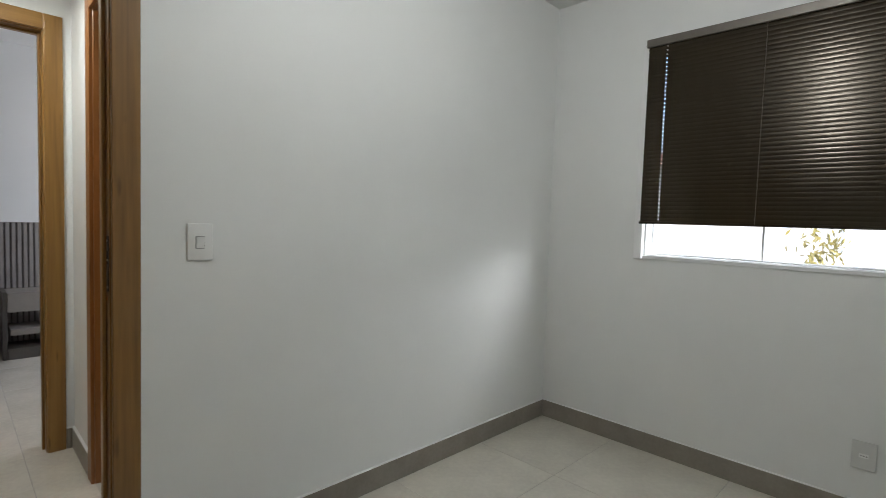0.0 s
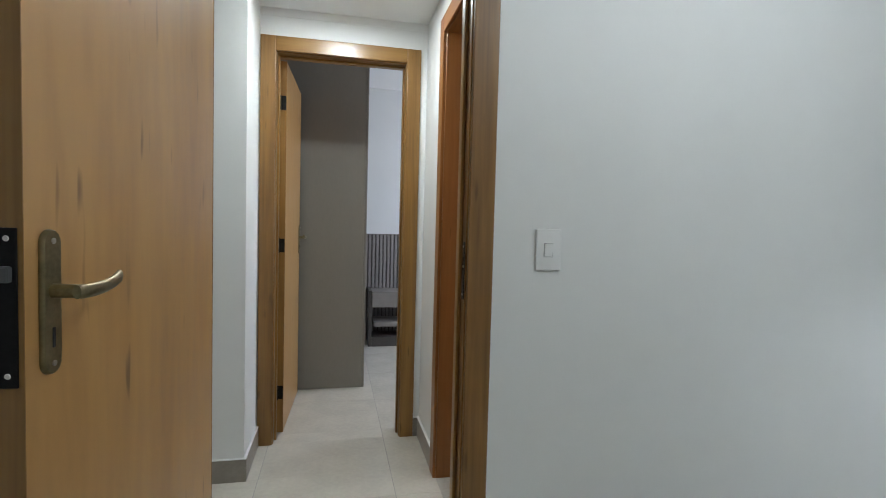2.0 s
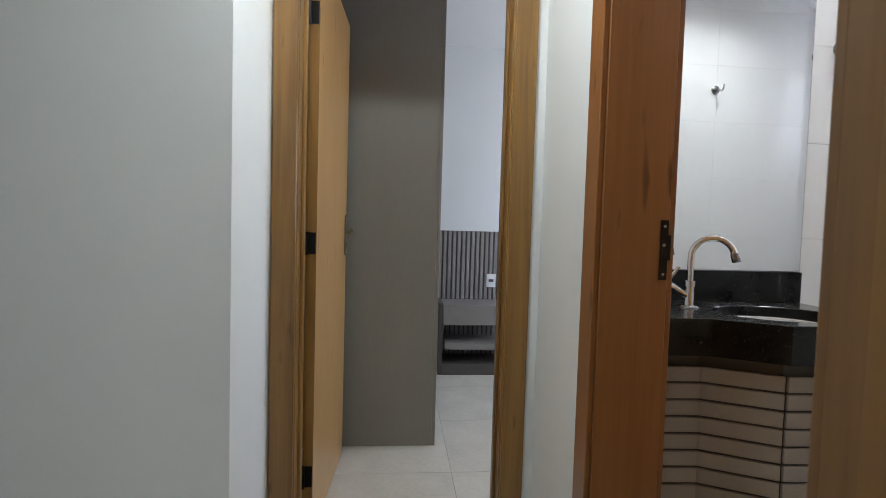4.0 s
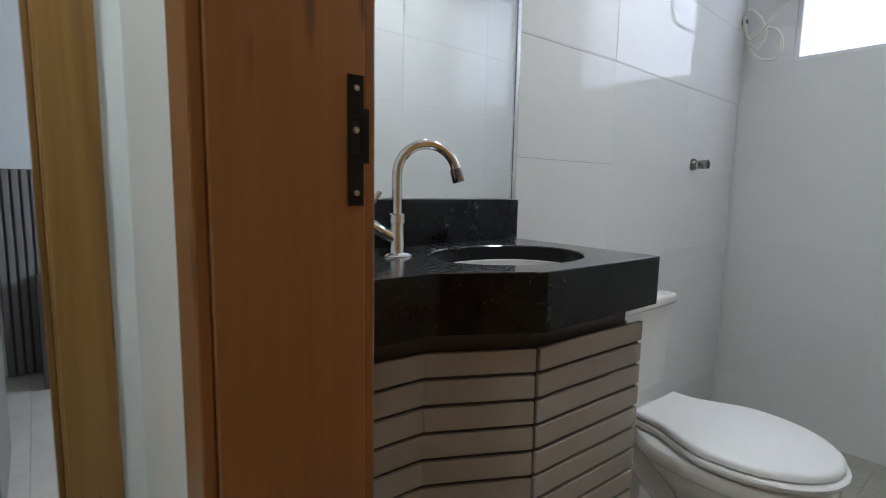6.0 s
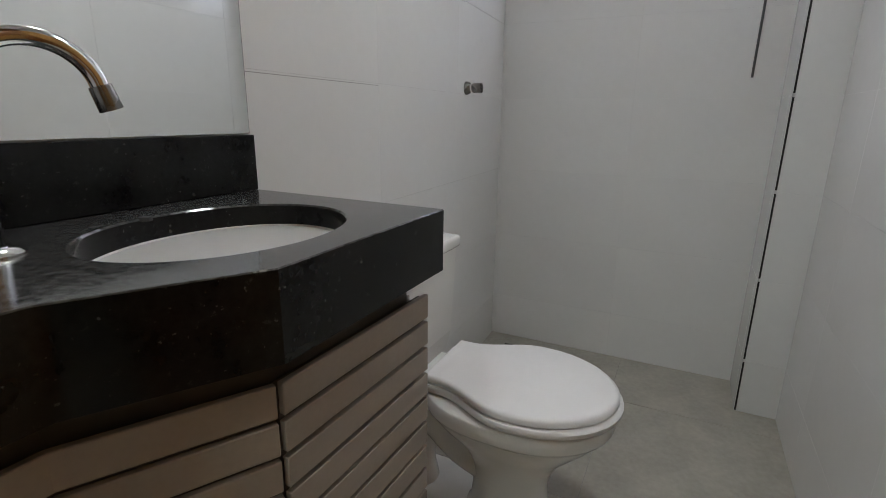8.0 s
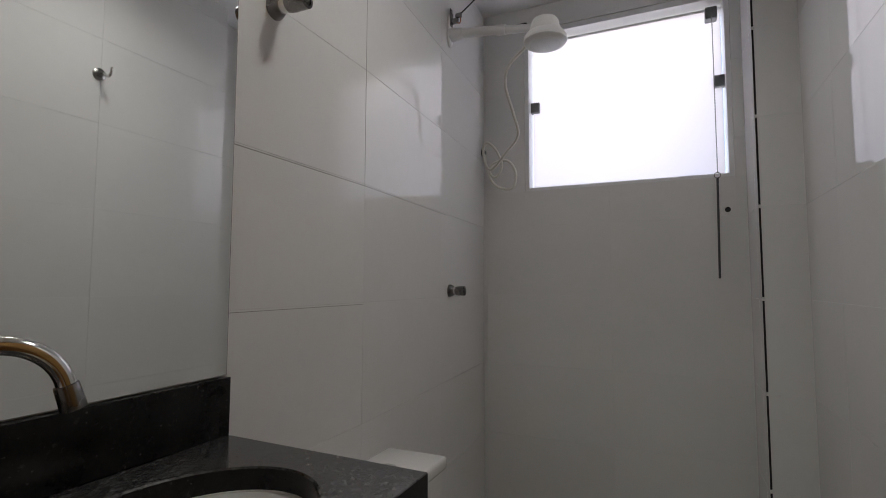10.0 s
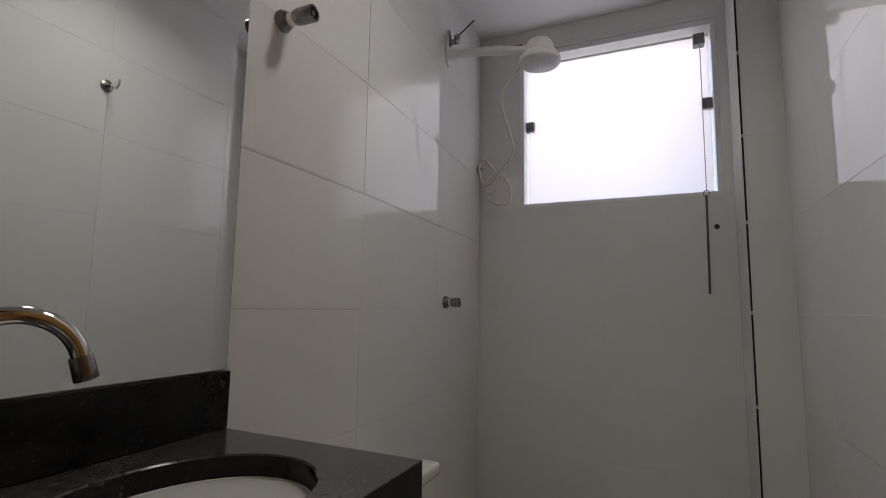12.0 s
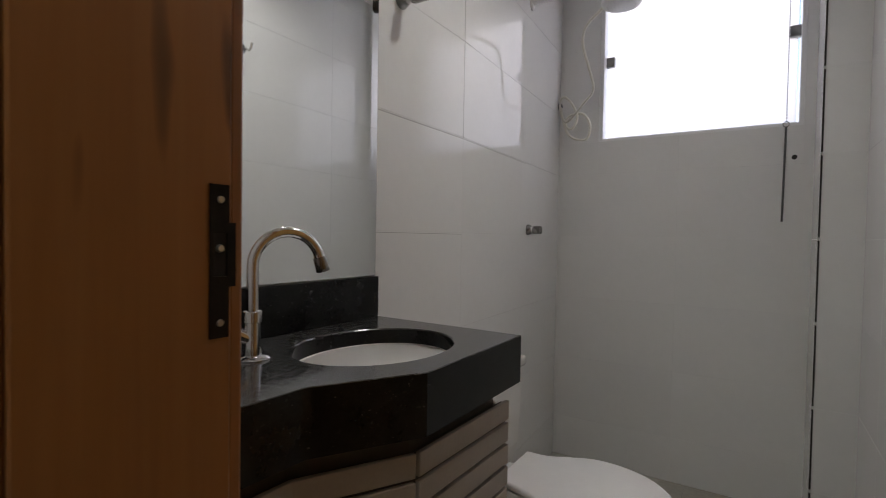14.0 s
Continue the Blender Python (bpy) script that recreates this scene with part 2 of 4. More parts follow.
BLINDBROWN = material("brown_aluminium_slat", (0.040, 0.030, 0.018), 0.19, 0.35, vary=0.04, scale=7, fine=90, per_object=0.02, rough_vary=0.02)
BLINDBROWN.node_tree.nodes["Principled BSDF"].inputs["Specular IOR Level"].default_value = 0.3
BLINDRAIL = material("brown_rail", (0.16, 0.14, 0.12), 0.35, 0.3, vary=0.05)
ALU = material("white_lacquered_aluminium", (0.78, 0.78, 0.78), 0.35, vary=0.015)
CREAM = material("cream_cable", (0.70, 0.675, 0.60), 0.45, vary=0.04)
RUBBER = material("dark_gap", (0.018, 0.016, 0.015), 0.8, vary=0.2, scale=30)
BEAD = material("pale_cord", (0.72, 0.70, 0.66), 0.6, vary=0.03)
MIRROR = material("silvered_mirror", (0.92, 0.94, 0.925), 0.015, 1.0, vary=0.0, rough_vary=0)
GLASS = clear("window_glass")
FROST = frosted("frosted_glass")
LIT = glow("lit_diffuser", (1.0, 0.98, 0.94), 2.0)
CLAMPGREY = material("grey_metal_clamp", (0.22, 0.22, 0.225), 0.35, 0.6, vary=0.08)
GREYPLASTIC = material("grey_latch_plastic", (0.09, 0.09, 0.09), 0.4, vary=0.08)
GROUND = material("pale_concrete_ground", (0.42, 0.40, 0.37), 0.85, vary=0.12, scale=0.6, fine=9, bump=0.2)
OUTWALL = material("pale_render", (0.72, 0.70, 0.66), 0.8, vary=0.05, scale=1.2, fine=25, bump=0.2)
LEAF = material("yellow_green_leaf", (0.24, 0.19, 0.045), 0.55, vary=0.3, scale=5, fine=40)
ROOFRED = material("clay_roof_tile", (0.33, 0.13, 0.07), 0.8, vary=0.2, scale=3, fine=30)

# ---- builders ----
BASE = {}


def thing(name, label, category, at=(0, 0, 0), turn=None, group="", kind=""):
    ob = new(name)
    ob.empty_display_size = 0.1
    ob.matrix_basis = pose(*at, 0, 0, turn or 0)
    BASE[ob.name] = Vector(at) if turn is None else None
    return tagged(ob, label, category, group, kind)


def mesh_of(bm, name, mat, smooth=0.0):
    me = bpy.data.meshes.new(name)
    bmesh.ops.recalc_face_normals(bm, faces=bm.faces)
    if smooth:
        for f in bm.faces:
            f.smooth = True
        for e in bm.edges:
            if len(e.link_faces) == 2 and e.calc_face_angle(0) > radians(smooth):
                e.smooth = False
    bm.to_mesh(me)
    bm.free()
    me.materials.append(mat)
    return me


def part(name, bm, mat, parent, label="", smooth=0.0):
    """One mesh under a thing; places are the world's where the thing is not turned, else the thing's own."""
    root = parent
    while root.parent:
        root = root.parent
    off = BASE.get(root.name)
    if off is not None:
        bmesh.ops.translate(bm, verts=bm.verts, vec=-off)
    ob = new(name, mesh_of(bm, name, mat, smooth))
    ob.parent = parent
    return tagged(ob, label)


def structure(name, bm, mat, label, smooth=0.0):
    ob = new(name, mesh_of(bm, name, mat, smooth))
    BASE[ob.name] = Vector((0, 0, 0))
    return tagged(ob, label, name.split("_")[0], kind="structure")


def solo(name, bm, mat, label, category, smooth=0.0, group=""):
    ob = new(name, mesh_of(bm, name, mat, smooth))
    BASE[ob.name] = Vector((0, 0, 0))
    return tagged(ob, label, category, group)


def box(x0, x1, y0, y1, z0, z1, bevel=0.0, seg=1, bm=None):
    own = bmesh.new()
    bmesh.ops.create_cube(own, size=1, matrix=Matrix.Translation(((x0 + x1) / 2, (y0 + y1) / 2, (z0 + z1) / 2)) @
                          Matrix.Diagonal((abs(x1 - x0), abs(y1 - y0), abs(z1 - z0), 1)))
    if bevel:
        bmesh.ops.bevel(own, geom=own.edges, offset=bevel, segments=seg, affect="EDGES", profile=0.5)
    return join(bm, own) if bm else own


def join(bm, other):
    table = {v: bm.verts.new(v.co) for v in other.verts}
    for f in other.faces:
        bm.faces.new([table[v] for v in f.verts])
    other.free()
    return bm


def prism(points, z0, z1, bevel=0.0, seg=2):
    bm = bmesh.new()
    low = [bm.verts.new((x, y, z0)) for x, y in points]
    high = [bm.verts.new((x, y, z1)) for x, y in points]
    n = len(points)
    bm.faces.new(low[::-1])
    bm.faces.new(high)
    for i in range(n):
        bm.faces.new((low[i], low[(i + 1) % n], high[(i + 1) % n], high[i]))
    if bevel:
        bmesh.ops.bevel(bm, geom=bm.edges, offset=bevel, segments=seg, affect="EDGES", profile=0.5)
    return bm


def cyl(a, b, r, r2=None, seg=20, bevel=0.0):
    a, b = Vector(a), Vector(b)
    bm = bmesh.new()
    m = Matrix.Translation((a + b) / 2) @ (b - a).to_track_quat("Z", "Y").to_matrix().to_4x4()
    bmesh.ops.create_cone(bm, cap_ends=True, segments=seg, radius1=r, radius2=r if r2 is None else r2, depth=(b - a).length, matrix=m)
    if bevel:
        rim = [e for e in bm.edges if len(e.link_faces) == 2 and e.calc_face_angle(0) > 1.0]
        bmesh.ops.bevel(bm, geom=rim, offset=bevel, segments=2, affect="EDGES", profile=0.5)
    return bm


def lathe(profile, at, axis=(0, 0, 1), seg=28):
    """Turned body: rows of (radius, height along the axis)."""
    bm = bmesh.new()
    q = Vector(axis).to_track_quat("Z", "Y")
    rings = []
    for r, h in profile:
        rings.append([bm.verts.new(Vector(at) + q @ Vector((max(r, 1e-4) * math.cos(2 * math.pi * i / seg),
                      max(r, 1e-4) * math.sin(2 * math.pi * i / seg), h))) for i in range(seg)])
    for a, b in zip(rings, rings[1:]):
        for i in range(seg):
            bm.faces.new((a[i], a[(i + 1) % seg], b[(i + 1) % seg], b[i]))
    bm.faces.new(rings[0][::-1])
    bm.faces.new(rings[-1])
    return bm


def curve_points(points, n=8):
    """A smooth line through the points."""
    p = [Vector(q) for q in points]
    p = [2 * p[0] - p[1]] + p + [2 * p[-1] - p[-2]]
    out = []
    for i in range(1, len(p) - 2):
        for k in range(n):
            t = k / n
            a, b, c, d = p[i - 1:i + 3]
            out.append(0.5 * (2 * b + (c - a) * t + (2 * a - 5 * b + 4 * c - d) * t * t + (3 * b - a - 3 * c + d) * t ** 3))
    return out + [p[-2]]


def tube(points, r, seg=12, r_end=None):
    bm = bmesh.new()
    pts = [Vector(p) for p in points]
    side = None
    rings = []
    for i, p in enumerate(pts):
        d = (pts[min(i + 1, len(pts) - 1)] - pts[max(i - 1, 0)]).normalized()
        if side is None:
            side = d.orthogonal().normalized()
        side = (side - d * side.dot(d)).normalized()
        up = d.cross(side)
        rr = r if r_end is None else r + (r_end - r) * i / (len(pts) - 1)
        rings.append([bm.verts.new(p + rr * (math.cos(a) * side + math.sin(a) * up))
                      for a in (2 * math.pi * k / seg for k in range(seg))])
    for a, b in zip(rings, rings[1:]):
        for k in range(seg):
            bm.faces.new((a[k], a[(k + 1) % seg], b[(k + 1) % seg], b[k]))
    bm.faces.new(rings[0][::-1])
    bm.faces.new(rings[-1])
    return bm


def loft(rings):
    bm = bmesh.new()
    rows = [[bm.verts.new(p) for p in ring] for ring in rings]
    n = len(rows[0])
    for a, b in zip(rows, rows[1:]):
        for i in range(n):
            bm.faces.new((a[i], a[(i + 1) % n], b[(i + 1) % n], b[i]))
    bm.faces.new(rows[0][::-1])
    bm.faces.new(rows[-1])
    return bm


def slabs(u, z, holes):
    """The rectangles left of u x z after the holes (u0, u1, z0, z1)."""
    us = sorted({u[0], u[1], *(min(max(h[i], u[0]), u[1]) for h in holes for i in (0, 1))})
    zs = sorted({z[0], z[1], *(min(max(h[i], z[0]), z[1]) for h in holes for i in (2, 3))})
    out = []
    for a, b in zip(us, us[1:]):
        for c, d in zip(zs, zs[1:]):
            if not any(h[0] < (a + b) / 2 < h[1] and h[2] < (c + d) / 2 < h[3] for h in holes):
                out.append((a, b, c, d))
    return out


def wall_along_x(name, x, y, z, label, holes=(), mat=None):
    bm = bmesh.new()
    for a, b, c, d in slabs(x, z, holes):
        box(a, b, y[0], y[1], c, d, bm=bm)
    return structure(name, bm, mat or PAINT, label)


def wall_along_y(name, y, x, z, label, holes=(), mat=None):
    bm = bmesh.new()
    for a, b, c, d in slabs(y, z, holes):
        box(x[0], x[1], a, b, c, d, bm=bm)
    return structure(name, bm, mat or PAINT, label)


TILE = {}


def tile_mesh(w, h, depth, mat):
    """A tile with its face in its own x-y plane, centred, with softened edges."""
    key = (round(w, 3), round(h, 3), depth, mat.name)
    if key not in TILE:
        e, d = 0.0003, 0.0002
        bm = bmesh.new()
        rows = [[bm.verts.new((sx * (w / 2 - i), sy * (h / 2 - i), zz)) for sx, sy in ((-1, -1), (1, -1), (1, 1), (-1, 1))]
                for i, zz in ((0, -depth), (0, -d), (e, 0))]
        for a, b in zip(rows, rows[1:]):
            for i in range(4):
                bm.faces.new((a[i], a[(i + 1) % 4], b[(i + 1) % 4], b[i]))
        bm.faces.new(rows[2])
        me = bpy.data.meshes.new("tile")
        bm.to_mesh(me)
        bm.free()
        me.materials.append(mat)
        TILE[key] = me
    return TILE[key]


def tiles(parent, origin, u, v, ur, vr, joints_u, joints_v, mat, gap=0.002, holes=(), depth=0.006, name="tile"):
    """Lay tiles on the plane origin + u a + v b, over the ranges ur x vr, with joints at joints_u, joints_v = (one joint, pitch)."""
    u, v, origin = Vector(u).normalized(), Vector(v).normalized(), Vector(origin)
    turn = Matrix((u, v, u.cross(v))).transposed().to_4x4()

    def cuts(r, j):
        first = j[0] + math.ceil((r[0] - j[0]) / j[1] - 1e-6) * j[1]
        out, k = [], first
        while k < r[1] - 1e-4:
            if k > r[0] + 0.004:
                out.append(k)
            k += j[1]
        edges = [r[0], *out, r[1]]
        return [(a + (gap / 2 if i else 0), b - (gap / 2 if i < len(edges) - 2 else 0)) for i, (a, b) in enumerate(zip(edges, edges[1:]))]
    for a0, a1 in cuts(ur, joints_u):
        for b0, b1 in cuts(vr, joints_v):
            inside = [h for h in holes if h[0] < a1 and h[1] > a0 and h[2] < b1 and h[3] > b0]
            for c0, c1, d0, d1 in (slabs((a0, a1), (b0, b1), inside) if inside else [(a0, a1, b0, b1)]):
                if c1 - c0 < 0.006 or d1 - d0 < 0.006:
                    continue
                ob = new(name, tile_mesh(c1 - c0, d1 - d0, depth, mat))
                ob.parent = parent
                jitter = random.uniform(-0.0004, 0.0004), random.uniform(-0.0004, 0.0004)
                ob.matrix_basis = Matrix.Translation(origin + u * (c0 + c1) / 2 + v * (d0 + d1) / 2) @ turn @ \
                    pose(0, 0, random.uniform(0, 0.0002), math.degrees(jitter[0]), math.degrees(jitter[1]), 0)


# ---- the shell: bedroom, hall, bathroom, second bedroom ----
BATH_Y = 1.262            # tiled wall behind the basin
KINK, FAR_Y = 1.288, 1.322  # beyond this the wall runs slightly askew to the window
wall_door = wall_along_x("wall_bedroom_door", (-3.2, 2.55), (0, 0.1185), (0, 2.75), "white painted wall with the bedroom doorway",
                         [(-0.857, -0.083, 0, 2.115)])
wall_along_y("wall_bedroom_window", (-3.1, 0), (2.262, 2.42), (0, 2.75), "white painted wall with a window",
             [(-1.80, -0.60, 1.075, 2.205)])
wall_along_y("wall_bedroom_side", (-3.0, 0), (-1.75, -1.6), (0, 2.75), "white painted bedroom side wall")
wall_along_x("wall_bedroom_back", (-1.75, 2.262), (-3.1, -3.0), (0, 2.75), "white painted bedroom back wall")
structure("ceiling_bedroom", box(-1.6, 2.262, -3.0, 0, 2.57, 2.75), CEIL, "plain white bedroom ceiling")
wall_west = wall_along_y("wall_hall_bath", (0.1185, 1.36), (0, 0.1635), (0, 2.75), "white painted wall with the bathroom doorway",
                         [(0.175, 0.89, 0, 2.115)])
wall_along_x("wall_hall_end", (-3.2, 0), (1.36, 1.48), (0, 2.75), "white painted hall end wall with a doorway",
             [(-0.826, -0.086, 0, 2.115)])
wall_along_x("wall_hall_corner", (-3.2, -0.88), (0.985, 1.36), (0, 2.75), "white painted wall corner in the hall")
wall_along_y("wall_corridor_end", (0.1185, 0.985), (-3.3, -3.2), (0, 2.75), "white painted corridor end wall")
bm = box(-3.2, 0, 0.1185, 0.985, 2.31, 2.75)
box(-0.88, 0, 0.985, 1.36, 2.31, 2.75, bm=bm)
structure("ceiling_hall", bm, CEIL, "lowered white plaster hall ceiling")
bm = box(-0.876, 0, 1.3572, 1.36, 2.268, 2.31, 0.001)
structure("trim_hall_ceiling", bm, CEIL, "thin plaster step under the hall ceiling")

wall_north = structure("wall_bath_basin", prism([(0.1635, BATH_Y + 0.0015), (KINK, BATH_Y + 0.0015), (2.3905, FAR_Y + 0.0015), (2.55, FAR_Y + 0.0015),
                       (2.55, 1.48), (0, 1.48), (0, 1.36), (0.1635, 1.36)], 0, 2.75), MIDGROUT, "white tiled bathroom wall behind the basin")
wall_window = wall_along_y("wall_bath_window", (0.1185, FAR_Y + 0.0015), (2.3905, 2.55), (0, 2.75), "white tiled bathroom wall with a high window",
                           [(0.291, 1.123, 1.61, 2.365)], PALEGROUT)
shaft = structure("wall_bath_shaft", box(2.1465, 2.3905, 0.1185, 0.2525, 0, 2.475), PALEGROUT, "tiled pipe shaft in the bathroom corner")
structure("ceiling_bath", box(0.1635, 2.3905, 0.1185, FAR_Y + 0.0015, 2.475, 2.75), CEIL, "plain white bathroom ceiling")

wall_along_x("wall_second_bedroom_far", (-1.9, 2.05), (3.815, 3.93), (0, 2.75), "white painted wall above a slatted panel")
wall_along_y("wall_second_bedroom_side", (1.48, 3.815), (-2.0, -1.9), (0, 2.75), "white painted second bedroom side wall")
wall_along_y("wall_second_bedroom_window", (1.48, 3.815), (1.9, 2.05), (0, 2.75), "white painted wall with the second bedroom window",
             [(2.2, 3.2, 1.0, 2.1)])
structure("ceiling_second_bedroom", box(-1.9, 1.9, 1.48, 3.815, 2.60, 2.75), CEIL, "plain white second bedroom ceiling")

floor = structure("floor", box(-3.2, 2.55, -3.1, 3.93, -0.15, -0.0015), GROUT, "large pale beige porcelain floor tiles")
ground = structure("ground", box(-60, 60, -60, 60, -0.6, -0.4), GROUND, "pale concrete ground outside the house")


# ---- skirting ----
def skirting(name, x0, x1, y0, y1, h=0.105):
    root = structure(name, box(x0, x1, y0, y1, 0, h, 0.0012), SKIRTING, "grey-brown tiled baseboard with a white filler bead")
    part("filler_bead", box(x0, x1, y0, y1, h - 0.0005, h + 0.004, 0.0012), ALU, root, "white filler bead")
    return root


skirting("baseboard_bedroom_door_side", -0.031, 2.262, -0.012, 0)
skirting("baseboard_bedroom_window_side", 2.25, 2.262, -3.0, -0.012)
skirting("baseboard_bedroom_left", -1.6, -0.908, -0.012, 0)
skirting("baseboard_hall_right", -0.012, 0, 0.947, 1.36)
skirting("baseboard_hall_end", -0.034, -0.012, 1.348, 1.36)
skirting("baseboard_hall_left", -0.88, -0.868, 0.985, 1.36)
skirting("baseboard_hall_corner", -3.2, -0.868, 0.973, 0.985)
skirting("baseboard_second_bedroom", -1.9, -1.62, 3.803, 3.815)


# ---- doors ----
def door_frame(name, at, turn, w, depth, label, strike=None, strike_v=0.02, hinges=None, stops=True, h=2.085, wood=None):
    """A wooden frame: its own x across the opening, y through the wall."""
    root = thing(name, label, "door frame", at, turn, kind="structure")
    c, k = 0.080, 0.015
    upright, level = wood or (FRAMEWOOD, FRAMEWOOD_X)
    for u0, u1 in ((-0.03, 0), (w, w + 0.03)):
        part("jamb", box(u0, u1, 0, depth, 0, h + 0.03, 0.002), upright, root)
    part("head_jamb", box(0, w, 0, depth, h, h + 0.03, 0.002), level, root)
    for v0, v1 in ((-k, 0), (depth, depth + k)):
        for u0, u1 in ((-c, -0.004), (w + 0.004, w + c)):
            part("casing", box(u0, u1, v0, v1, 0, h + c, 0.003, 2), upright, root)
        part("head_casing", box(-0.004, w + 0.004, v0, v1, h + 0.004, h + c, 0.003, 2), level, root)
    s0, s1 = (0.040, 0.072) if (strike_v < depth / 2) else (depth - 0.072, depth - 0.040)
    if stops:
        for u0, u1 in ((0, 0.011), (w - 0.011, w)):
            part("door_stop", box(u0, u1, s0, s1, 0, h, 0.002), upright, root)
        part("head_stop", box(0.011, w - 0.011, s0, s1, h - 0.011, h, 0.002), level, root)
    if strike:
        u, z0, z1, inward = strike
        v = strike_v
        bm = bmesh.new()
        for a, b, cc, d in slabs((v - 0.010, v + 0.009), (z0, z1), [(v - 0.007, v + 0.007, z1 - 0.085, z1 - 0.045)]):
            box(u, u + inward * 0.002, a, b, cc, d, bm=bm)
        side = 1 if v > depth / 2 else -1
        box(u, u + inward * 0.002, v + side * 0.009, v + side * 0.016, z1 - 0.095, z1 - 0.035, bm=bm)
        plate = part("strike_plate", bm, BLACKSTEEL, root, "black steel strike plate")
        part("latch_hole", box(u - inward * 0.001, u + inward * 0.0006, v - 0.007, v + 0.007, z1 - 0.085, z1 - 0.045), RUBBER, plate)
        for z in (z0 + 0.014, (z0 + z1) / 2 + 0.012, z1 - 0.014):
            part("screw", cyl((u, v, z), (u + inward * 0.0035, v, z), 0.0042, 0.003, 12), SCREW, plate)
    if hinges:
        u, v, zs = hinges
        for z in zs:
            hb = box(u, u + 0.003, v - 0.034, v, z - 0.038, z + 0.038, 0.0008)
            hinge = part("hinge", hb, BLACKSTEEL, root, "black steel butt hinge")
            part("hinge_pin", cyl((u + 0.006, v + 0.004, z - 0.04), (u + 0.006, v + 0.004, z + 0.04), 0.006, seg=12), BLACKSTEEL, hinge)
    return root


def lever_set(root, x, z, face, out, toward):
    """A long plate with a lever on the face at y = face; out: which way it stands off."""
    def rounded(w, h, t):
        pts = []
        for cx, cz, a0 in ((0, h / 2 - w / 2, 0), (0, -h / 2 + w / 2, math.pi)):
            for i in range(9):
                a = a0 + math.pi * i / 8
                pts.append((cx + w / 2 * math.cos(a), cz + w / 2 * math.sin(a)))
        b = bmesh.new()
        r0 = [b.verts.new((x + p, face, z - 0.015 + q)) for p, q in pts]
        r1 = [b.verts.new((x + p, face + out * t * 0.6, z - 0.015 + q)) for p, q in pts]
        r2 = [b.verts.new((x + p * 0.9, face + out * t, z - 0.015 + q * 0.985)) for p, q in pts]
        n = len(pts)
        for a_, b_ in ((r0, r1), (r1, r2)):
            for i in range(n):
                b.faces.new((a_[i], a_[(i + 1) % n], b_[(i + 1) % n], b_[i]))
        b.faces.new(r0[::-1])
        b.faces.new(r2)
        return b
    plate = part("handle_plate", rounded(0.036, 0.192, 0.007), BRASS, root, "aged brass long plate", 40)
    part("keyhole", box(x - 0.003, x + 0.003, face + out * 0.0065, face + out * 0.0078, z - 0.075, z - 0.048, 0.0008), RUBBER, plate)
    for dz in (0.066, -0.096):
        part("screw", cyl((x, face + out * 0.006, z + dz), (x, face + out * 0.0085, z + dz), 0.004, seg=10), SCREW, plate)
    part("spindle_neck", cyl((x, face + out * 0.005, z), (x, face + out * 0.045, z), 0.010, 0.009, 16), BRASS, plate)
    rings = []
    for s, o, hh, dz in ((-0.012, 0.042, 0.009, 0), (0.0, 0.046, 0.0095, 0), (0.022, 0.047, 0.0095, 0), (0.048, 0.046, 0.0092, 0.001), (0.072, 0.045, 0.0092, 0.005), (0.090, 0.044, 0.0098, 0.011), (0.093, 0.043, 0.0085, 0.012)):
        rings.append([(x + toward * s, face + out * (o + 0.0055 * math.cos(a)), z + dz + hh * math.sin(a)) for a in (2 * math.pi * i / 12 for i in range(12))])
    part("lever", loft(rings), BRASS, plate, "aged brass lever", 60)


def door_leaf(name, at, turn, w, label, side, handle_z=1.10, latch=True, hinges=True, back_lever=True):
    """A flush leaf: its own x from the hinge, its shown face at y = 0; side: which way its body lies."""
    root = thing(name, label, "door", at, turn)
    t = 0.035
    part("panel", box(0.002, w - 0.0012, side * 0.0008, side * (t - 0.0008), 0.010, 2.080, 0.0012), LEAFWOOD, root)
    part("edge_band", box(w - 0.0016, w, 0, side * t, 0.010, 2.080), FRAMEWOOD, root)
    part("edge_band", box(0.0004, 0.002, 0, side * t, 0.010, 2.080), FRAMEWOOD, root)
    lever_set(root, w - 0.045, handle_z, 0, -side, -1)
    if back_lever:
        lever_set(root, w - 0.045, handle_z, side * t, side, -1)
    if latch:
        fore = part("latch_plate", box(w - 0.0005, w + 0.0022, side * 0.006, side * (t - 0.006), handle_z - 0.115, handle_z + 0.083, 0.0006), BLACKSTEEL, root, "black steel lock forend")
        part("latch_bolt", box(w, w + 0.011, side * 0.011, side * 0.024, handle_z + 0.016, handle_z + 0.036, 0.002), GREYPLASTIC, fore)
        for z in (handle_z - 0.10, handle_z + 0.07):
            part("screw", cyl((w + 0.0015, side * t / 2, z), (w + 0.0035, side * t / 2, z), 0.0042, 0.003, 12), SCREW, fore)
    if hinges:
        for z in (0.24, 1.07, 1.855):
            part("hinge_leaf", box(-0.0015, 0.002, side * 0.002, side * 0.032, z - 0.038, z + 0.038), BLACKSTEEL, root)
    return root


door_frame("door_frame_bedroom", (-0.826, 0, 0), 0, 0.713, 0.1185, "varnished brown wooden frame of the bedroom doorway",
           strike=(0.713, 0.985, 1.155, -1), strike_v=0.018)
door_leaf("bedroom_door", (-0.797, -0.006, 0), -95.1, 0.695, "open honey-coloured flush wooden door with a brass lever", -1)
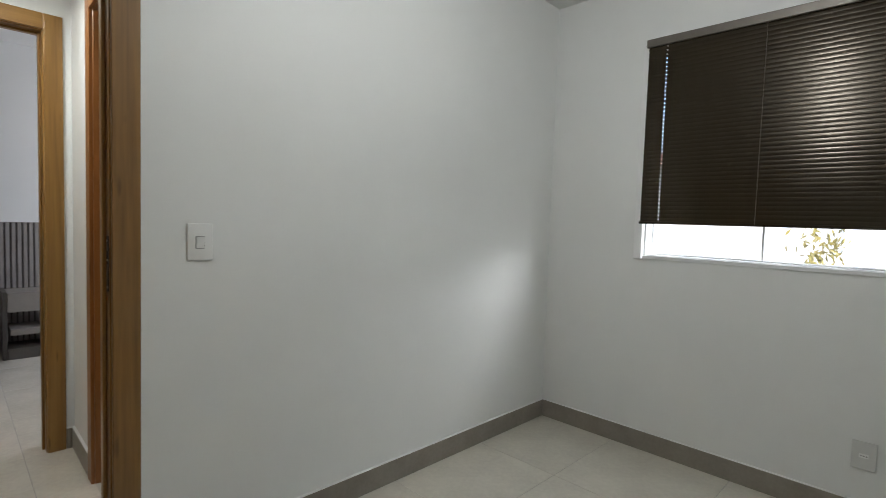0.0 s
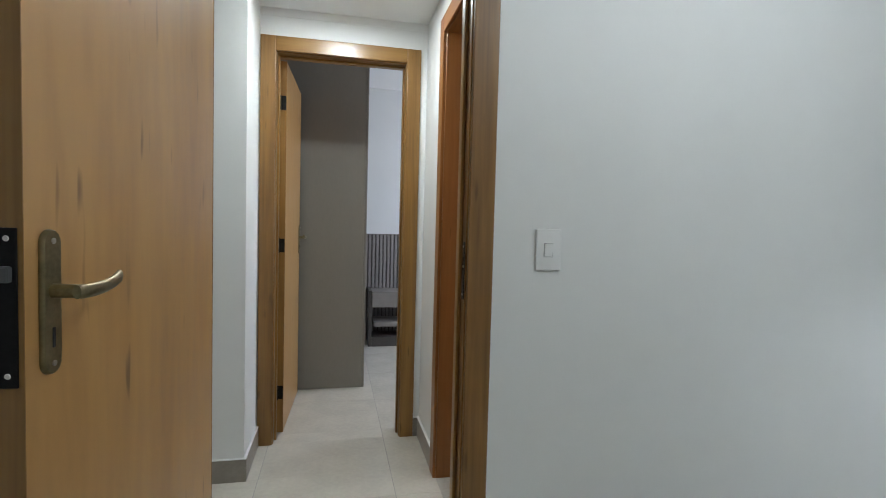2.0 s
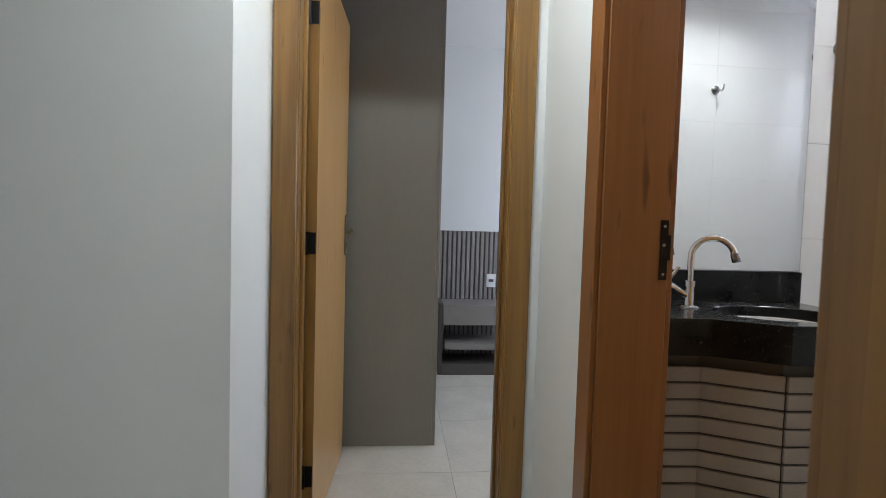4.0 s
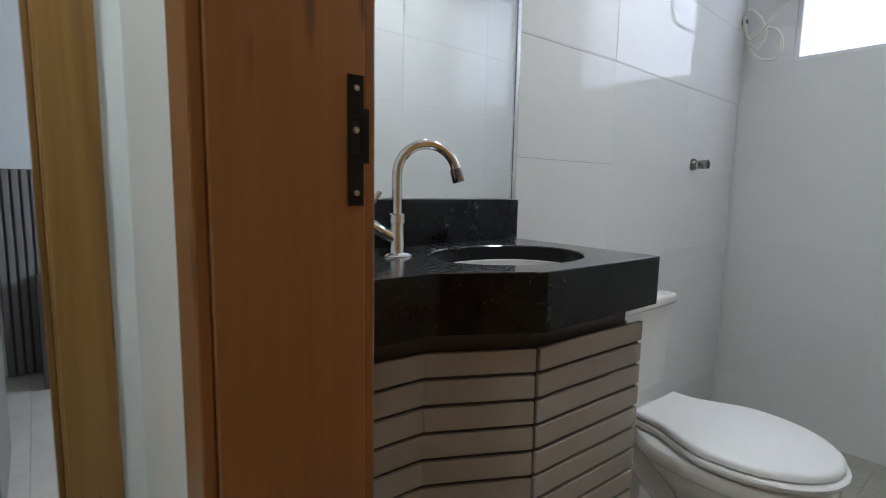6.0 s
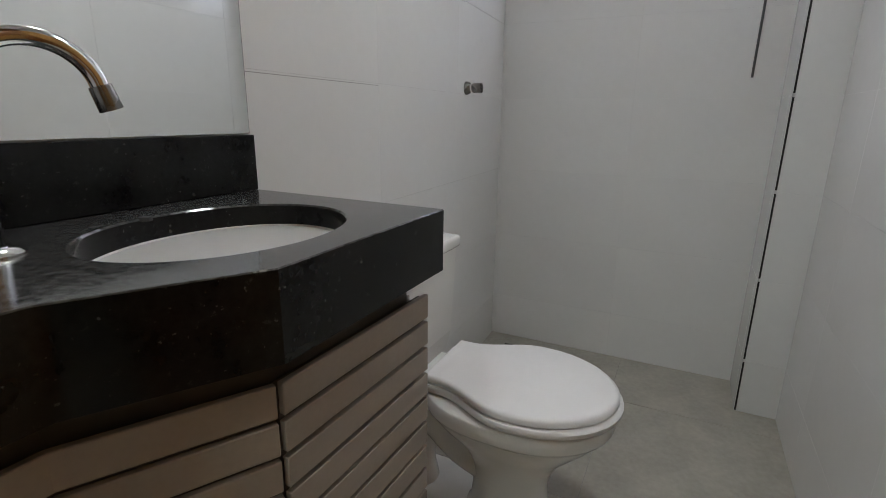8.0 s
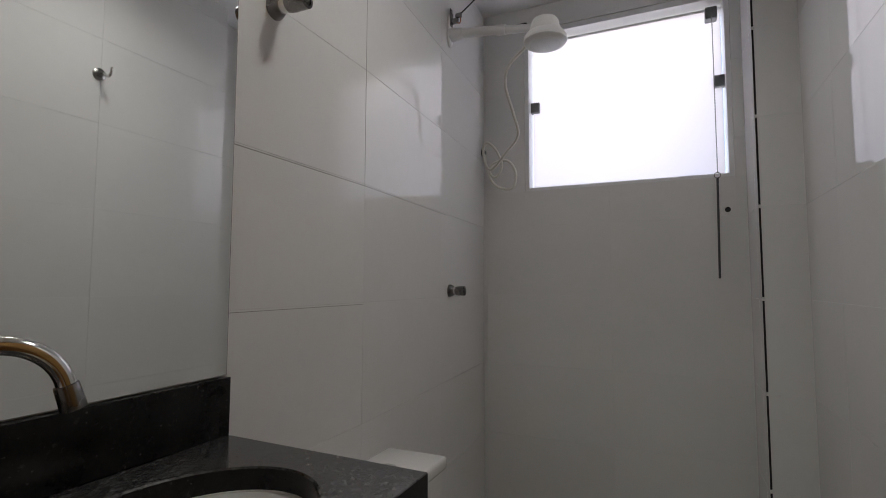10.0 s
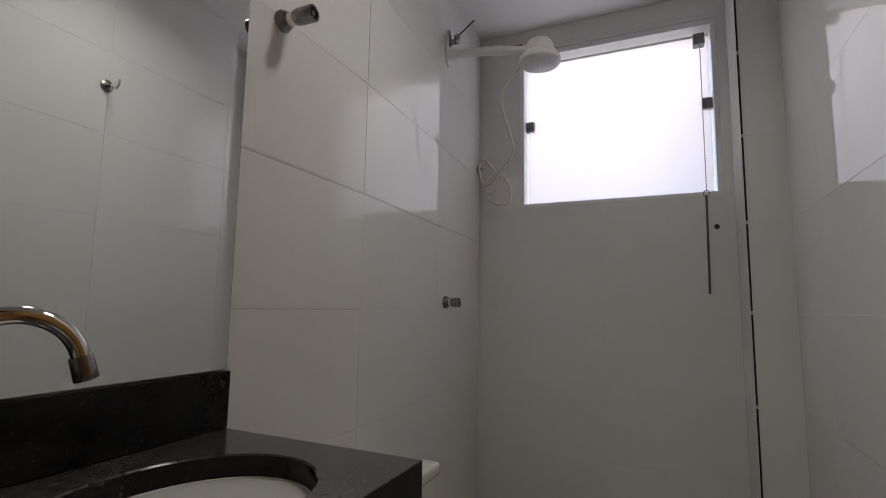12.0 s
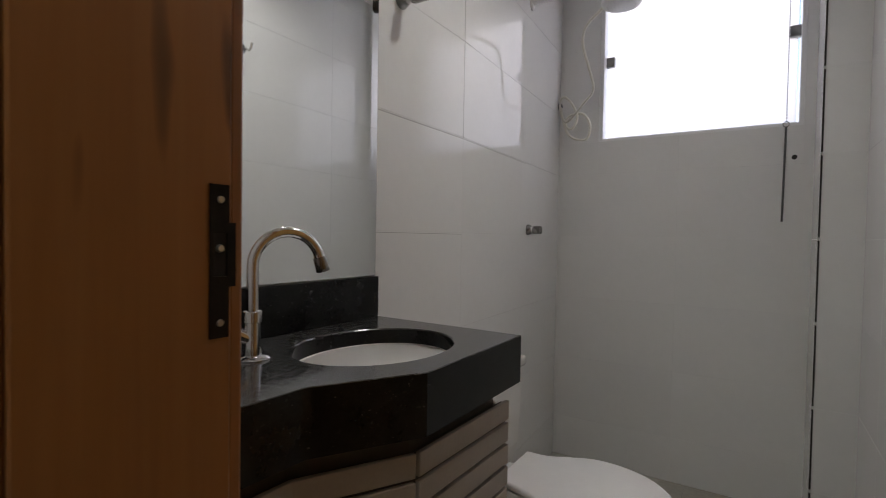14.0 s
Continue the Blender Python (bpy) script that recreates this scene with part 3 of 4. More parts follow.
door_frame("door_frame_second_bedroom", (-0.796, 1.36, 0), 0, 0.680, 0.12, "varnished brown wooden frame of the second bedroom doorway",
           strike=(0.680, 0.985, 1.155, -1), strike_v=0.10, hinges=(0.0, 0.12, (0.24, 1.07, 1.855)))
door_leaf("second_bedroom_door", (-0.757, 1.490, 0), 87.4, 0.690, "open orange-brown flush wooden door at the hall end", 1)
door_frame("door_frame_bathroom", (0, 0.860, 0), -90, 0.655, 0.167, "varnished reddish-brown wooden frame of the bathroom doorway",
           strike=(0.0, 1.030, 1.172, 1), strike_v=0.154, stops=False, wood=(BATHWOOD, BATHWOOD_X))
door_leaf("bathroom_door", (0.190, 0.211, 0), -3.5, 0.670, "open honey-coloured flush wooden bathroom door", -1, back_lever=False)


# ---- bedroom window and blind ----
win = thing("window_1", "white aluminium sliding window behind a blind", "window", (2.33, -1.2, 1.075), kind="structure")
for a in (box(2.27, 2.40, -1.80, -1.785, 1.075, 2.205, 0.002), box(2.27, 2.40, -0.615, -0.60, 1.075, 2.205, 0.002),
          box(2.27, 2.40, -1.785, -0.615, 1.075, 1.086, 0.002), box(2.27, 2.40, -1.785, -0.615, 2.19, 2.205, 0.002)):
    part("window_frame", a, ALU, win)
for y0, y1 in ((-0.604, -0.562), (-1.838, -1.796)):
    part("face_trim", box(2.237, 2.27, y0, y1, 1.062, 2.225, 0.002), ALU, win)
part("face_trim", box(2.254, 2.27, -1.796, -0.604, 1.062, 1.082, 0.002), ALU, win)
for y0, y1, x in ((-1.785, -1.155, 2.31), (-1.170, -0.615, 2.345)):
    sash = part("sash", box(x, x + 0.02, y0, y0 + 0.012, 1.086, 2.19, 0.002), ALU, win)
    part("stile", box(x, x + 0.02, y1 - 0.012, y1, 1.086, 2.19, 0.002), ALU, sash)
    part("rail", box(x, x + 0.02, y0 + 0.012, y1 - 0.012, 1.086, 1.094, 0.002), ALU, sash)
    part("rail", box(x, x + 0.02, y0 + 0.012, y1 - 0.012, 2.178, 2.19, 0.002), ALU, sash)
    pane = part("pane", box(x + 0.008, x + 0.012, y0 + 0.012, y1 - 0.012, 1.094, 2.178), GLASS, sash)
    pane.visible_shadow = False

blind = thing("venetian_blind", "dark brown aluminium venetian blind, lowered and closed", "blind", (2.235, -1.2, 1.26))
part("head_rail", box(2.215, 2.25, -1.80, -0.583, 2.195, 2.237, 0.003), BLINDRAIL, blind, "grey-brown head rail")
part("bottom_rail", box(2.222, 2.247, -1.795, -0.587, 1.255, 1.270, 0.003), BLINDBROWN, blind, "dark bottom rail")


def slat_mesh():
    """A slim curved slat, tilted shut, with a cord hole near one end."""
    bm = bmesh.new()
    ys = [-0.604, 0.504, 0.511, 0.604]
    prof = []
    tilt = radians(97)
    for i in range(6):
        s = (i / 5 - 0.5) * 0.0255
        bow = 0.0009 * (1 - (2 * s / 0.0255) ** 2)
        prof.append((s * math.cos(tilt) - bow * math.sin(tilt), -s * math.sin(tilt) - bow * math.cos(tilt)))
    for t in (0.0, 0.0006):
        g = [[bm.verts.new((a - t, y, b)) for a, b in prof] for y in ys]
        for i in range(3):
            for k in range(5):
                if i == 1 and k == 2:
                    continue
                bm.faces.new((g[i][k], g[i][k + 1], g[i + 1][k + 1], g[i + 1][k]))
    return mesh_of(bm, "slat", BLINDBROWN)


SLAT = slat_mesh()
for i in range(44):
    ob = new("slat", SLAT)
    ob.parent = blind
    ob.location = (-0.007, 0.002, 0.020 + 0.0211 * i)
for y in (-1.14, -1.70):
    part("ladder_cord", tube([(2.222, y, 1.265), (2.221, y, 1.73), (2.222, y, 2.197)], 0.0009, 6), BLINDRAIL, blind)


# ---- bathroom window ----
bw = thing("window_2", "frosted white bathroom tilt window, opened a crack", "window", (2.47, 0.707, 1.61), kind="structure")
for a in (box(2.395, 2.53, 1.105, 1.123, 1.61, 2.365, 0.0015), box(2.395, 2.53, 0.291, 0.309, 1.61, 2.365, 0.0015),
          box(2.395, 2.53, 0.309, 1.105, 1.61, 1.625, 0.0015), box(2.395, 2.53, 0.309, 1.105, 2.34, 2.365, 0.0015)):
    part("window_frame", a, ALU, bw)
pane = part("pane", box(2.455, 2.461, 0.317, 1.097, 1.632, 2.322, 0.001), FROST, bw, "frosted glass pane")
part("rail", box(2.452, 2.466, 0.313, 1.101, 2.320, 2.330, 0.001), ALU, bw)
for y, z in ((1.088, 2.012), (0.326, 2.015)):
    s = 1 if y > 0.7 else -1
    clip = part("hinge_clip", box(2.436, 2.468, y - 0.022, y + 0.022, z - 0.024, z + 0.024, 0.004, 2), CLAMPGREY, bw, "grey glass clamp hinge")
    part("clip_arm", box(2.44, 2.462, y + s * 0.012, y + s * 0.026, z - 0.018, z + 0.018, 0.002), CHROMESHADED, clip)
latch = part("window_latch", box(2.405, 2.45, 0.330, 0.374, 2.265, 2.315, 0.004, 2), CLAMPGREY, bw, "grey spring latch")
part("latch_ring", tube([(2.40 + 0.012 * math.cos(a), 0.352, 2.257 + 0.012 * math.sin(a)) for a in (2 * math.pi * i / 12 for i in range(13))], 0.0016, 6), CHROMESHADED, latch)

pull = thing("latch_pull_chain", "thin metal chain with a dark pull rod", "pull chain", (2.372, 0.354, 1.21))
bm = bmesh.new()
for i in range(52):
    z = 2.245 - i * 0.012
    join(bm, cyl((2.385 - 0.00025 * i, 0.352, z), (2.385 - 0.00025 * i, 0.352, z - 0.009), 0.0016, 0.0026, 6))
part("chain", bm, CHROMESHADED, pull)
part("ring", tube([(2.372, 0.353 + 0.011 * math.cos(a), 1.614 + 0.011 * math.sin(a)) for a in (2 * math.pi * i / 14 for i in range(15))], 0.0015, 6), CHROMESHADED, pull)
part("pull_rod", tube([(2.372, 0.353, 1.603), (2.371, 0.355, 1.40), (2.370, 0.357, 1.212)], 0.0042, 10), GREYPLASTIC, pull, "dark grey pull rod")


# ---- basin unit ----
TOP = 0.924
OUT = [(0.166, 1.2605), (0.846, 1.2605), (0.838, 0.851), (0.490, 0.851), (0.335, 0.941), (0.166, 0.947)]
top = thing("granite_worktop", "black granite basin worktop with a stepped front and backsplash", "worktop", (0.5, 1.1, 0.826))
bm = bmesh.new()
outer, n_out = [], 96
per = []
for i, p in enumerate(OUT):
    q = OUT[(i + 1) % len(OUT)]
    for k in range(16):
        per.append((p[0] + (q[0] - p[0]) * k / 16, p[1] + (q[1] - p[1]) * k / 16))
CX, CY, CA, CB = 0.594, 1.037, 0.169, 0.134
oval = []
for x, y in per:
    a = math.atan2((y - CY) / CB, (x - CX) / CA)
    oval.append((CX + CA * math.cos(a), CY + CB * math.sin(a)))
gx, gy = 0.52, 1.08
thin = [(gx + (x - gx) * 0.94, gy + (y - gy) * 0.90) for x, y in per]
rings = []
for pts, z in ((per, 0.826), (per, TOP - 0.0015), ([(gx + (x - gx) * 0.9965, gy + (y - gy) * 0.9945) for x, y in per], TOP), ([(CX + (x - CX) * 1.014, CY + (y - CY) * 1.018) for x, y in oval], TOP), (oval, TOP - 0.0025), (oval, TOP - 0.034), (thin, TOP - 0.034), (thin, 0.826)):
    rings.append([bm.verts.new((x, y, z)) for x, y in pts])
for a, b in zip(rings, rings[1:] + rings[:1]):
    for i in range(n_out):
        bm.faces.new((a[i], a[(i + 1) % n_out], b[(i + 1) % n_out], b[i]))
# top faces get the stone whose colour holds dust and sheen
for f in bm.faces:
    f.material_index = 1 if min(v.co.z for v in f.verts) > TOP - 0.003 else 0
slab = part("slab", bm, GRANITE, top, "black granite slab with a deep apron, its dusty top coloured with sheen", 30)
slab.data.materials.append(DUSTYSHEENGRANITE)
part("backsplash", box(0.166, 0.846, 1.2425, 1.2605, TOP + 0.0005, 1.024, 0.0012), GRANITE, top)
for x, y, r in ((0.576, 1.172, 0.010), (0.508, 1.168, 0.007)):
    part("plugged_tap_hole", cyl((x, y, TOP - 0.004), (x, y, TOP + 0.0008), r, r * 0.8, 14), RUBBER, top)

basin = thing("basin", "white oval ceramic basin set under the worktop", "basin", (CX, CY, 0.75))
rings = []
for k, dz in ((1.10, -0.0345), (1.05, -0.036), (0.99, -0.048), (0.90, -0.075), (0.74, -0.108), (0.50, -0.128), (0.14, -0.134)):
    rings.append([(CX + CA * k * math.cos(a), CY + CB * k * math.sin(a), TOP + dz) for a in (2 * math.pi * i / 48 for i in range(48))])
under = [[(x, y, z - 0.010) for x, y, z in ring] for ring in rings[::-1]]
part("bowl", loft(rings + under), CERAMIC, basin, "", 50)
part("sealant_bead", tube([(CX + CA * 0.998 * math.cos(a), CY + CB * 0.998 * math.sin(a), TOP - 0.0335) for a in (2 * math.pi * i / 64 for i in range(65))], 0.0016, 6), BEAD, basin, "thin white sealant bead under the stone")
part("overflow_ring", lathe([(0.011, 0.0), (0.011, 0.002), (0.007, 0.002), (0.006, 0.0)], (CX + CA * 0.38, CY + CB * 0.84, TOP - 0.060), (-0.3, -0.8, 0.35)), CHROMESHADED, basin, "small chrome overflow ring", 40)
part("drain", lathe([(0.021, 0.0), (0.021, 0.004), (0.013, 0.004), (0.011, 0.001)], (CX, CY, TOP - 0.134)), CHROMESHADED, basin, "chrome drain ring", 40)
part("maker_mark", box(CX - 0.010, CX + 0.010, CY + CB * 0.86, CY + CB * 0.875, TOP - 0.083, TOP - 0.075), GREYPLASTIC, basin, "faint grey mark")

tap = thing("basin_tap", "chrome swan-neck basin tap with a side lever", "tap", (0.388, 1.125, TOP))
TX, TY = 0.388, 1.125
part("flange", lathe([(0.029, 0.0), (0.029, 0.002), (0.024, 0.006), (0.016, 0.008)], (TX, TY, TOP + 0.0003)), CHROME, tap, "", 40)
part("body", lathe([(0.0155, 0.006), (0.0135, 0.03), (0.0125, 0.055), (0.0125, 0.060), (0.0150, 0.061), (0.0150, 0.077), (0.0115, 0.079)], (TX, TY, TOP)), CHROME, tap, "", 35)
line = [(TX, TY, TOP + 0.075), (TX, TY, TOP + 0.115), (TX, TY, TOP + 0.144)]
d = Vector((0.936, -0.352, 0))
R = 0.0575
for i in range(1, 15):
    a = math.pi - math.radians(176) * i / 14 * 0.96
    line.append(Vector((TX, TY, TOP + 0.149)) + d * (R + R * math.cos(a)) + Vector((0, 0, R * math.sin(a))))
part("spout", tube(curve_points(line, 3), 0.0092, 18), CHROME, tap, "curved chrome spout", 60)
tip = Vector(line[-1])
way = (Vector(line[-1]) - Vector(line[-2])).normalized()
part("aerator", cyl(tip - way * 0.004, tip + way * 0.022, 0.0112, 0.0120, 22, 0.001), CHROMESHADED, tap, "dull chrome aerator", 40)
sv = Vector((-0.80, 0.35, 0.49)).normalized()
root0 = Vector((TX, TY, TOP + 0.030))
part("side_valve", cyl(root0, root0 + sv * 0.050, 0.0115, 0.0105, 20, 0.0008), CHROME, tap, "", 35)
knob = part("valve_cap", cyl(root0 + sv * 0.046, root0 + sv * 0.082, 0.0128, 0.0118, 20, 0.0015), CHROME, tap, "", 35)
p0 = root0 + sv * 0.074
part("lever", tube([p0, p0 + Vector((0.018, -0.004, 0.028)), p0 + Vector((0.034, -0.008, 0.052))], 0.0058, 12, 0.0045), CHROME, knob, "", 60)

cab = thing("vanity_cabinet", "taupe vanity cabinet with horizontal slatted fronts", "cabinet", (0.5, 1.1, 0))
FRONT = [(0.166, 0.972), (0.334, 0.965), (0.503, 0.874), (0.816, 0.865)]
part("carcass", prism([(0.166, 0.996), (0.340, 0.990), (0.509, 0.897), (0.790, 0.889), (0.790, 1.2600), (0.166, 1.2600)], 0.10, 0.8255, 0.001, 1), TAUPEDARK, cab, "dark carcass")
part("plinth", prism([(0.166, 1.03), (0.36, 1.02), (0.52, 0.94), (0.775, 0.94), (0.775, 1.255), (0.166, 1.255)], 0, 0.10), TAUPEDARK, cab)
for i in range(3):
    a, b = Vector(FRONT[i]), Vector(FRONT[i + 1])
    u = (b - a).normalized()
    nrm = Vector((u.y, -u.x))
    if i == 0:
        b = b + u * 0.003
    if i == 1:
        a, b = a - u * 0.002, b - u * 0.004
    if i == 2:
        a = a + u * 0.004
    back = -nrm * 0.009
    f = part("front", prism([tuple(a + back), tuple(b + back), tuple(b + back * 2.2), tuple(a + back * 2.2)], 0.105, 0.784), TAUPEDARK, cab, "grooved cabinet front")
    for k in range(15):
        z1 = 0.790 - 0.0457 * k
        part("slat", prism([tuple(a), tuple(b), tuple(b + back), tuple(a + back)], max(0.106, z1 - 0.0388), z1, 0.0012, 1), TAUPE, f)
side = part("side_panel", box(0.7905, 0.804, 0.892, 1.2600, 0.105, 0.788, 0.001), TAUPE, cab)

mirror = thing("wall_mirror", "frameless wall mirror standing on the backsplash", "mirror", (0.5, 1.258, 1.026))
part("mirror_glass", prism([(0.168, 1.2600), (0.168, 1.2567), (0.193, 1.2555), (0.823, 1.2555), (0.848, 1.2567), (0.848, 1.2600)], 1.0265, 2.15), MIRROR, mirror, "mirror glass with bevelled side edges")
part("mirror_edge", box(0.8482, 0.8494, 1.2575, 1.2605, 1.0265, 2.15), RUBBER, mirror, "dark bare edge")

# ---- toilet ----
toilet = thing("toilet", "white ceramic close-coupled toilet with the lid down", "toilet", (1.262, 1.0, 0))
TXC = 1.262


def egg(y_front, y_back, half, z, n=40, back_half=None, power=2.0):
    """An outline round in front and squarer behind."""
    out = []
    yc = y_front + (y_back - y_front) * 0.46
    for i in range(n):
        a = 2 * math.pi * i / n
        s, c = math.sin(a), math.cos(a)
        if s < 0:
            x, y = half * c, yc + (yc - y_front) * s
        else:
            e = 0.62 if back_half else 0.85
            x = math.copysign(abs(c) ** e, c) * (half + ((back_half or half) - half) * s)
            y = yc + (y_back - yc) * s ** 0.75
        out.append((TXC + x, y, z))
    return out


rings = [egg(0.715, 0.98, 0.106, 0.0), egg(0.715, 0.98, 0.106, 0.022), egg(0.728, 0.965, 0.092, 0.036), egg(0.742, 0.95, 0.081, 0.07), egg(0.748, 0.945, 0.078, 0.14),
         egg(0.738, 0.95, 0.084, 0.185), egg(0.712, 0.97, 0.106, 0.23), egg(0.675, 1.00, 0.134, 0.27), egg(0.642, 1.04, 0.156, 0.303), egg(0.620, 1.066, 0.168, 0.328), egg(0.614, 1.070, 0.172, 0.341),
         egg(0.604, 1.075, 0.182, 0.345), egg(0.600, 1.075, 0.185, 0.352), egg(0.599, 1.075, 0.185, 0.383), egg(0.606, 1.070, 0.180, 0.388)]
part("bowl", loft(rings), CERAMIC, toilet, "white ceramic pedestal bowl", 50)
part("tank_shelf", box(TXC - 0.115, TXC + 0.115, 1.03, 1.25, 0.33, 0.392, 0.02, 3), CERAMIC, toilet, "", 40)
part("trapway", tube(curve_points([(TXC, 0.92, 0.16), (TXC, 0.99, 0.19), (TXC, 1.07, 0.25), (TXC, 1.13, 0.22), (TXC, 1.14, 0.10), (TXC, 1.12, 0.0)], 6), 0.056, 20, 0.062), CERAMIC, toilet, "", 60)
part("foot", loft([[(TXC + sx * w, y, z) for sx, y in ((-1, y0), (1, y0), (1, 1.20), (-1, 1.20))] for w, y0, z in ((0.112, 0.90, 0.0), (0.110, 0.90, 0.030), (0.095, 0.92, 0.040))]), CERAMIC, toilet)


def lid_line(y_front, y_back, half, z, back_half):
    """An oval with two shoulders and a straight back."""
    yc = y_front + (y_back - y_front) * 0.48
    out = [(half * math.cos(math.pi + math.pi * i / 20), yc + (yc - y_front) * math.sin(math.pi + math.pi * i / 20)) for i in range(21)]
    sides = []
    for i in range(1, 11):
        t = i / 10
        k = min(1, max(0, (t - 0.05) / 0.80))
        k = k * k * (3 - 2 * k)
        sides.append((half + (back_half - half) * k, yc + (y_back - yc) * t))
    out += sides + [(back_half * f, y_back) for f in (0.5, 0, -0.5)] + [(-x, y) for x, y in sides[::-1]]
    return [(TXC + x, y, z) for x, y in out]


seat = part("seat", loft([lid_line(0.596, 1.045, 0.184, 0.392, back_half=0.115), lid_line(0.588, 1.050, 0.191, 0.397, back_half=0.118), lid_line(0.586, 1.050, 0.193, 0.408, back_half=0.12),
                          lid_line(0.592, 1.048, 0.189, 0.414, back_half=0.118)]), SEATPLASTIC, toilet, "white plastic seat", 50)
part("lid", loft([lid_line(0.602, 1.050, 0.180, 0.416, back_half=0.112), lid_line(0.596, 1.053, 0.185, 0.420, back_half=0.116), lid_line(0.597, 1.053, 0.184, 0.430, back_half=0.116),
                  lid_line(0.604, 1.050, 0.180, 0.4355, back_half=0.113), lid_line(0.612, 1.045, 0.173, 0.4375, back_half=0.108)]), SEATPLASTIC, toilet, "closed white plastic lid", 50)
for s in (-1, 1):
    part("seat_hinge", cyl((TXC + s * 0.055, 1.062, 0.405), (TXC + s * 0.105, 1.062, 0.405), 0.012, seg=16, bevel=0.002), SEATPLASTIC, toilet, "", 40)
    part("floor_bolt", cyl((TXC + s * 0.100, 0.955, 0.030), (TXC + s * 0.103, 0.955, 0.050), 0.009, 0.007, 12), BRASS, toilet)
tank = part("tank", loft([[(TXC + sx * w, y, z) for sx, y in ((-1, y0), (1, y0), (1, 1.252), (-1, 1.252))] for w, y0, z in
                          ((0.126, 1.105, 0.393), (0.134, 1.095, 0.45), (0.140, 1.089, 0.60), (0.142, 1.087, 0.704))]), CERAMIC, toilet, "white ceramic tank")
part("tank_lid", box(TXC - 0.150, TXC + 0.150, 1.074, 1.256, 0.705, 0.740, 0.010, 3), CERAMIC, tank, "", 40)
part("flush_button", lathe([(0.024, 0), (0.024, 0.004), (0.020, 0.006)], (TXC, 1.17, 0.740)), CHROME, tank, "", 40)

# ---- shower and wall fittings ----
sh = thing("electric_shower", "white electric shower head on a wall arm", "shower", (1.915, 1.299, 2.18))
part("wall_plate", loft([[(1.915 + w * math.cos(a), y, 2.178 + h * math.sin(a)) for a in (2 * math.pi * i / 24 for i in range(24))]
                         for w, h, y in ((0.027, 0.066, 1.2975), (0.027, 0.066, 1.290), (0.022, 0.060, 1.285))]), PLASTIC, sh, "oval white wall plate", 40)
part("socket", cyl((1.915, 1.288, 2.159), (1.915, 1.235, 2.156), 0.026, 0.021, 22, 0.002), PLASTIC, sh, "", 40)
part("arm", tube(curve_points([(1.915, 1.240, 2.156), (1.915, 1.15, 2.147), (1.915, 1.05, 2.132), (1.915, 0.955, 2.118)], 5), 0.0185, 16, 0.014), PLASTIC, sh, "", 60)
part("collar", cyl((1.915, 1.10, 2.1395), (1.915, 1.065, 2.1345), 0.0195, 0.0185, 20, 0.001), PLASTIC, sh, "", 40)
part("cord_slot", box(1.909, 1.921, 0.985, 1.045, 2.1385, 2.1425, 0.001), RUBBER, sh, "dark cord slot")
part("head", lathe([(0.058, 0.0), (0.070, 0.004), (0.077, 0.012), (0.076, 0.028), (0.066, 0.042), (0.055, 0.047), (0.055, 0.062), (0.050, 0.065), (0.050, 0.080), (0.044, 0.092), (0.020, 0.097)],
                   (1.915, 0.918, 2.045)), PLASTIC, sh, "round white head", 40)
bm = bmesh.new()
for r, n in ((0.012, 6), (0.026, 11), (0.040, 16), (0.052, 20)):
    for i in range(n):
        a = 2 * math.pi * i / n
        join(bm, cyl((1.915 + r * math.cos(a), 0.918 + r * math.sin(a), 2.0438), (1.915 + r * math.cos(a), 0.918 + r * math.sin(a), 2.0462), 0.0022, seg=6))
part("spray_holes", bm, GREYPLASTIC, sh)
bracket = part("bracket", box(1.900, 1.928, 1.283, 1.2868, 2.190, 2.262, 0.001), CHROMESHADED, sh, "bare metal mounting bracket")
part("bracket_screw", cyl((1.914, 1.2865, 2.250), (1.914, 1.279, 2.250), 0.0045, seg=10), SCREW, bracket)
part("terminal", box(1.905, 1.925, 1.256, 1.284, 2.205, 2.222, 0.003), CHROMESHADED, sh)
part("terminal", box(1.905, 1.922, 1.242, 1.266, 2.223, 2.240, 0.003), CHROMESHADED, sh)
part("short_wire", tube(curve_points([(1.914, 1.268, 2.212), (1.910, 1.250, 2.198), (1.914, 1.246, 2.215), (1.914, 1.252, 2.230)], 4), 0.0022, 8), ROOFRED, sh, "short reddish wire")
part("loose_wire", tube(curve_points([(1.918, 1.27, 2.225), (1.915, 1.23, 2.25), (1.912, 1.18, 2.285)], 4), 0.0028, 8), RUBBER, sh, "bare dark wire end")
wire = thing("shower_cable", "loose white cable hanging and coiled at the wall", "cable", (2.1, 1.15, 1.62))
pts = [(1.905, 0.955, 2.11), (1.930, 0.991, 2.065), (1.990, 1.075, 2.031), (2.050, 1.110, 1.981), (2.110, 1.097, 1.887), (2.170, 1.093, 1.809), (2.230, 1.157, 1.765),
       (2.290, 1.250, 1.703), (2.310, 1.290, 1.746), (2.320, 1.300, 1.815), (2.310, 1.275, 1.833), (2.300, 1.232, 1.790), (2.290, 1.202, 1.716), (2.290, 1.229, 1.666),
       (2.300, 1.262, 1.689), (2.310, 1.250, 1.733), (2.300, 1.178, 1.737), (2.290, 1.139, 1.677), (2.280, 1.150, 1.610), (2.290, 1.210, 1.615), (2.310, 1.258, 1.656),
       (2.330, 1.290, 1.733), (2.350, 1.308, 1.800)]
part("cable", tube(curve_points(pts, 6), 0.0060, 8), CREAM, wire, "", 60)
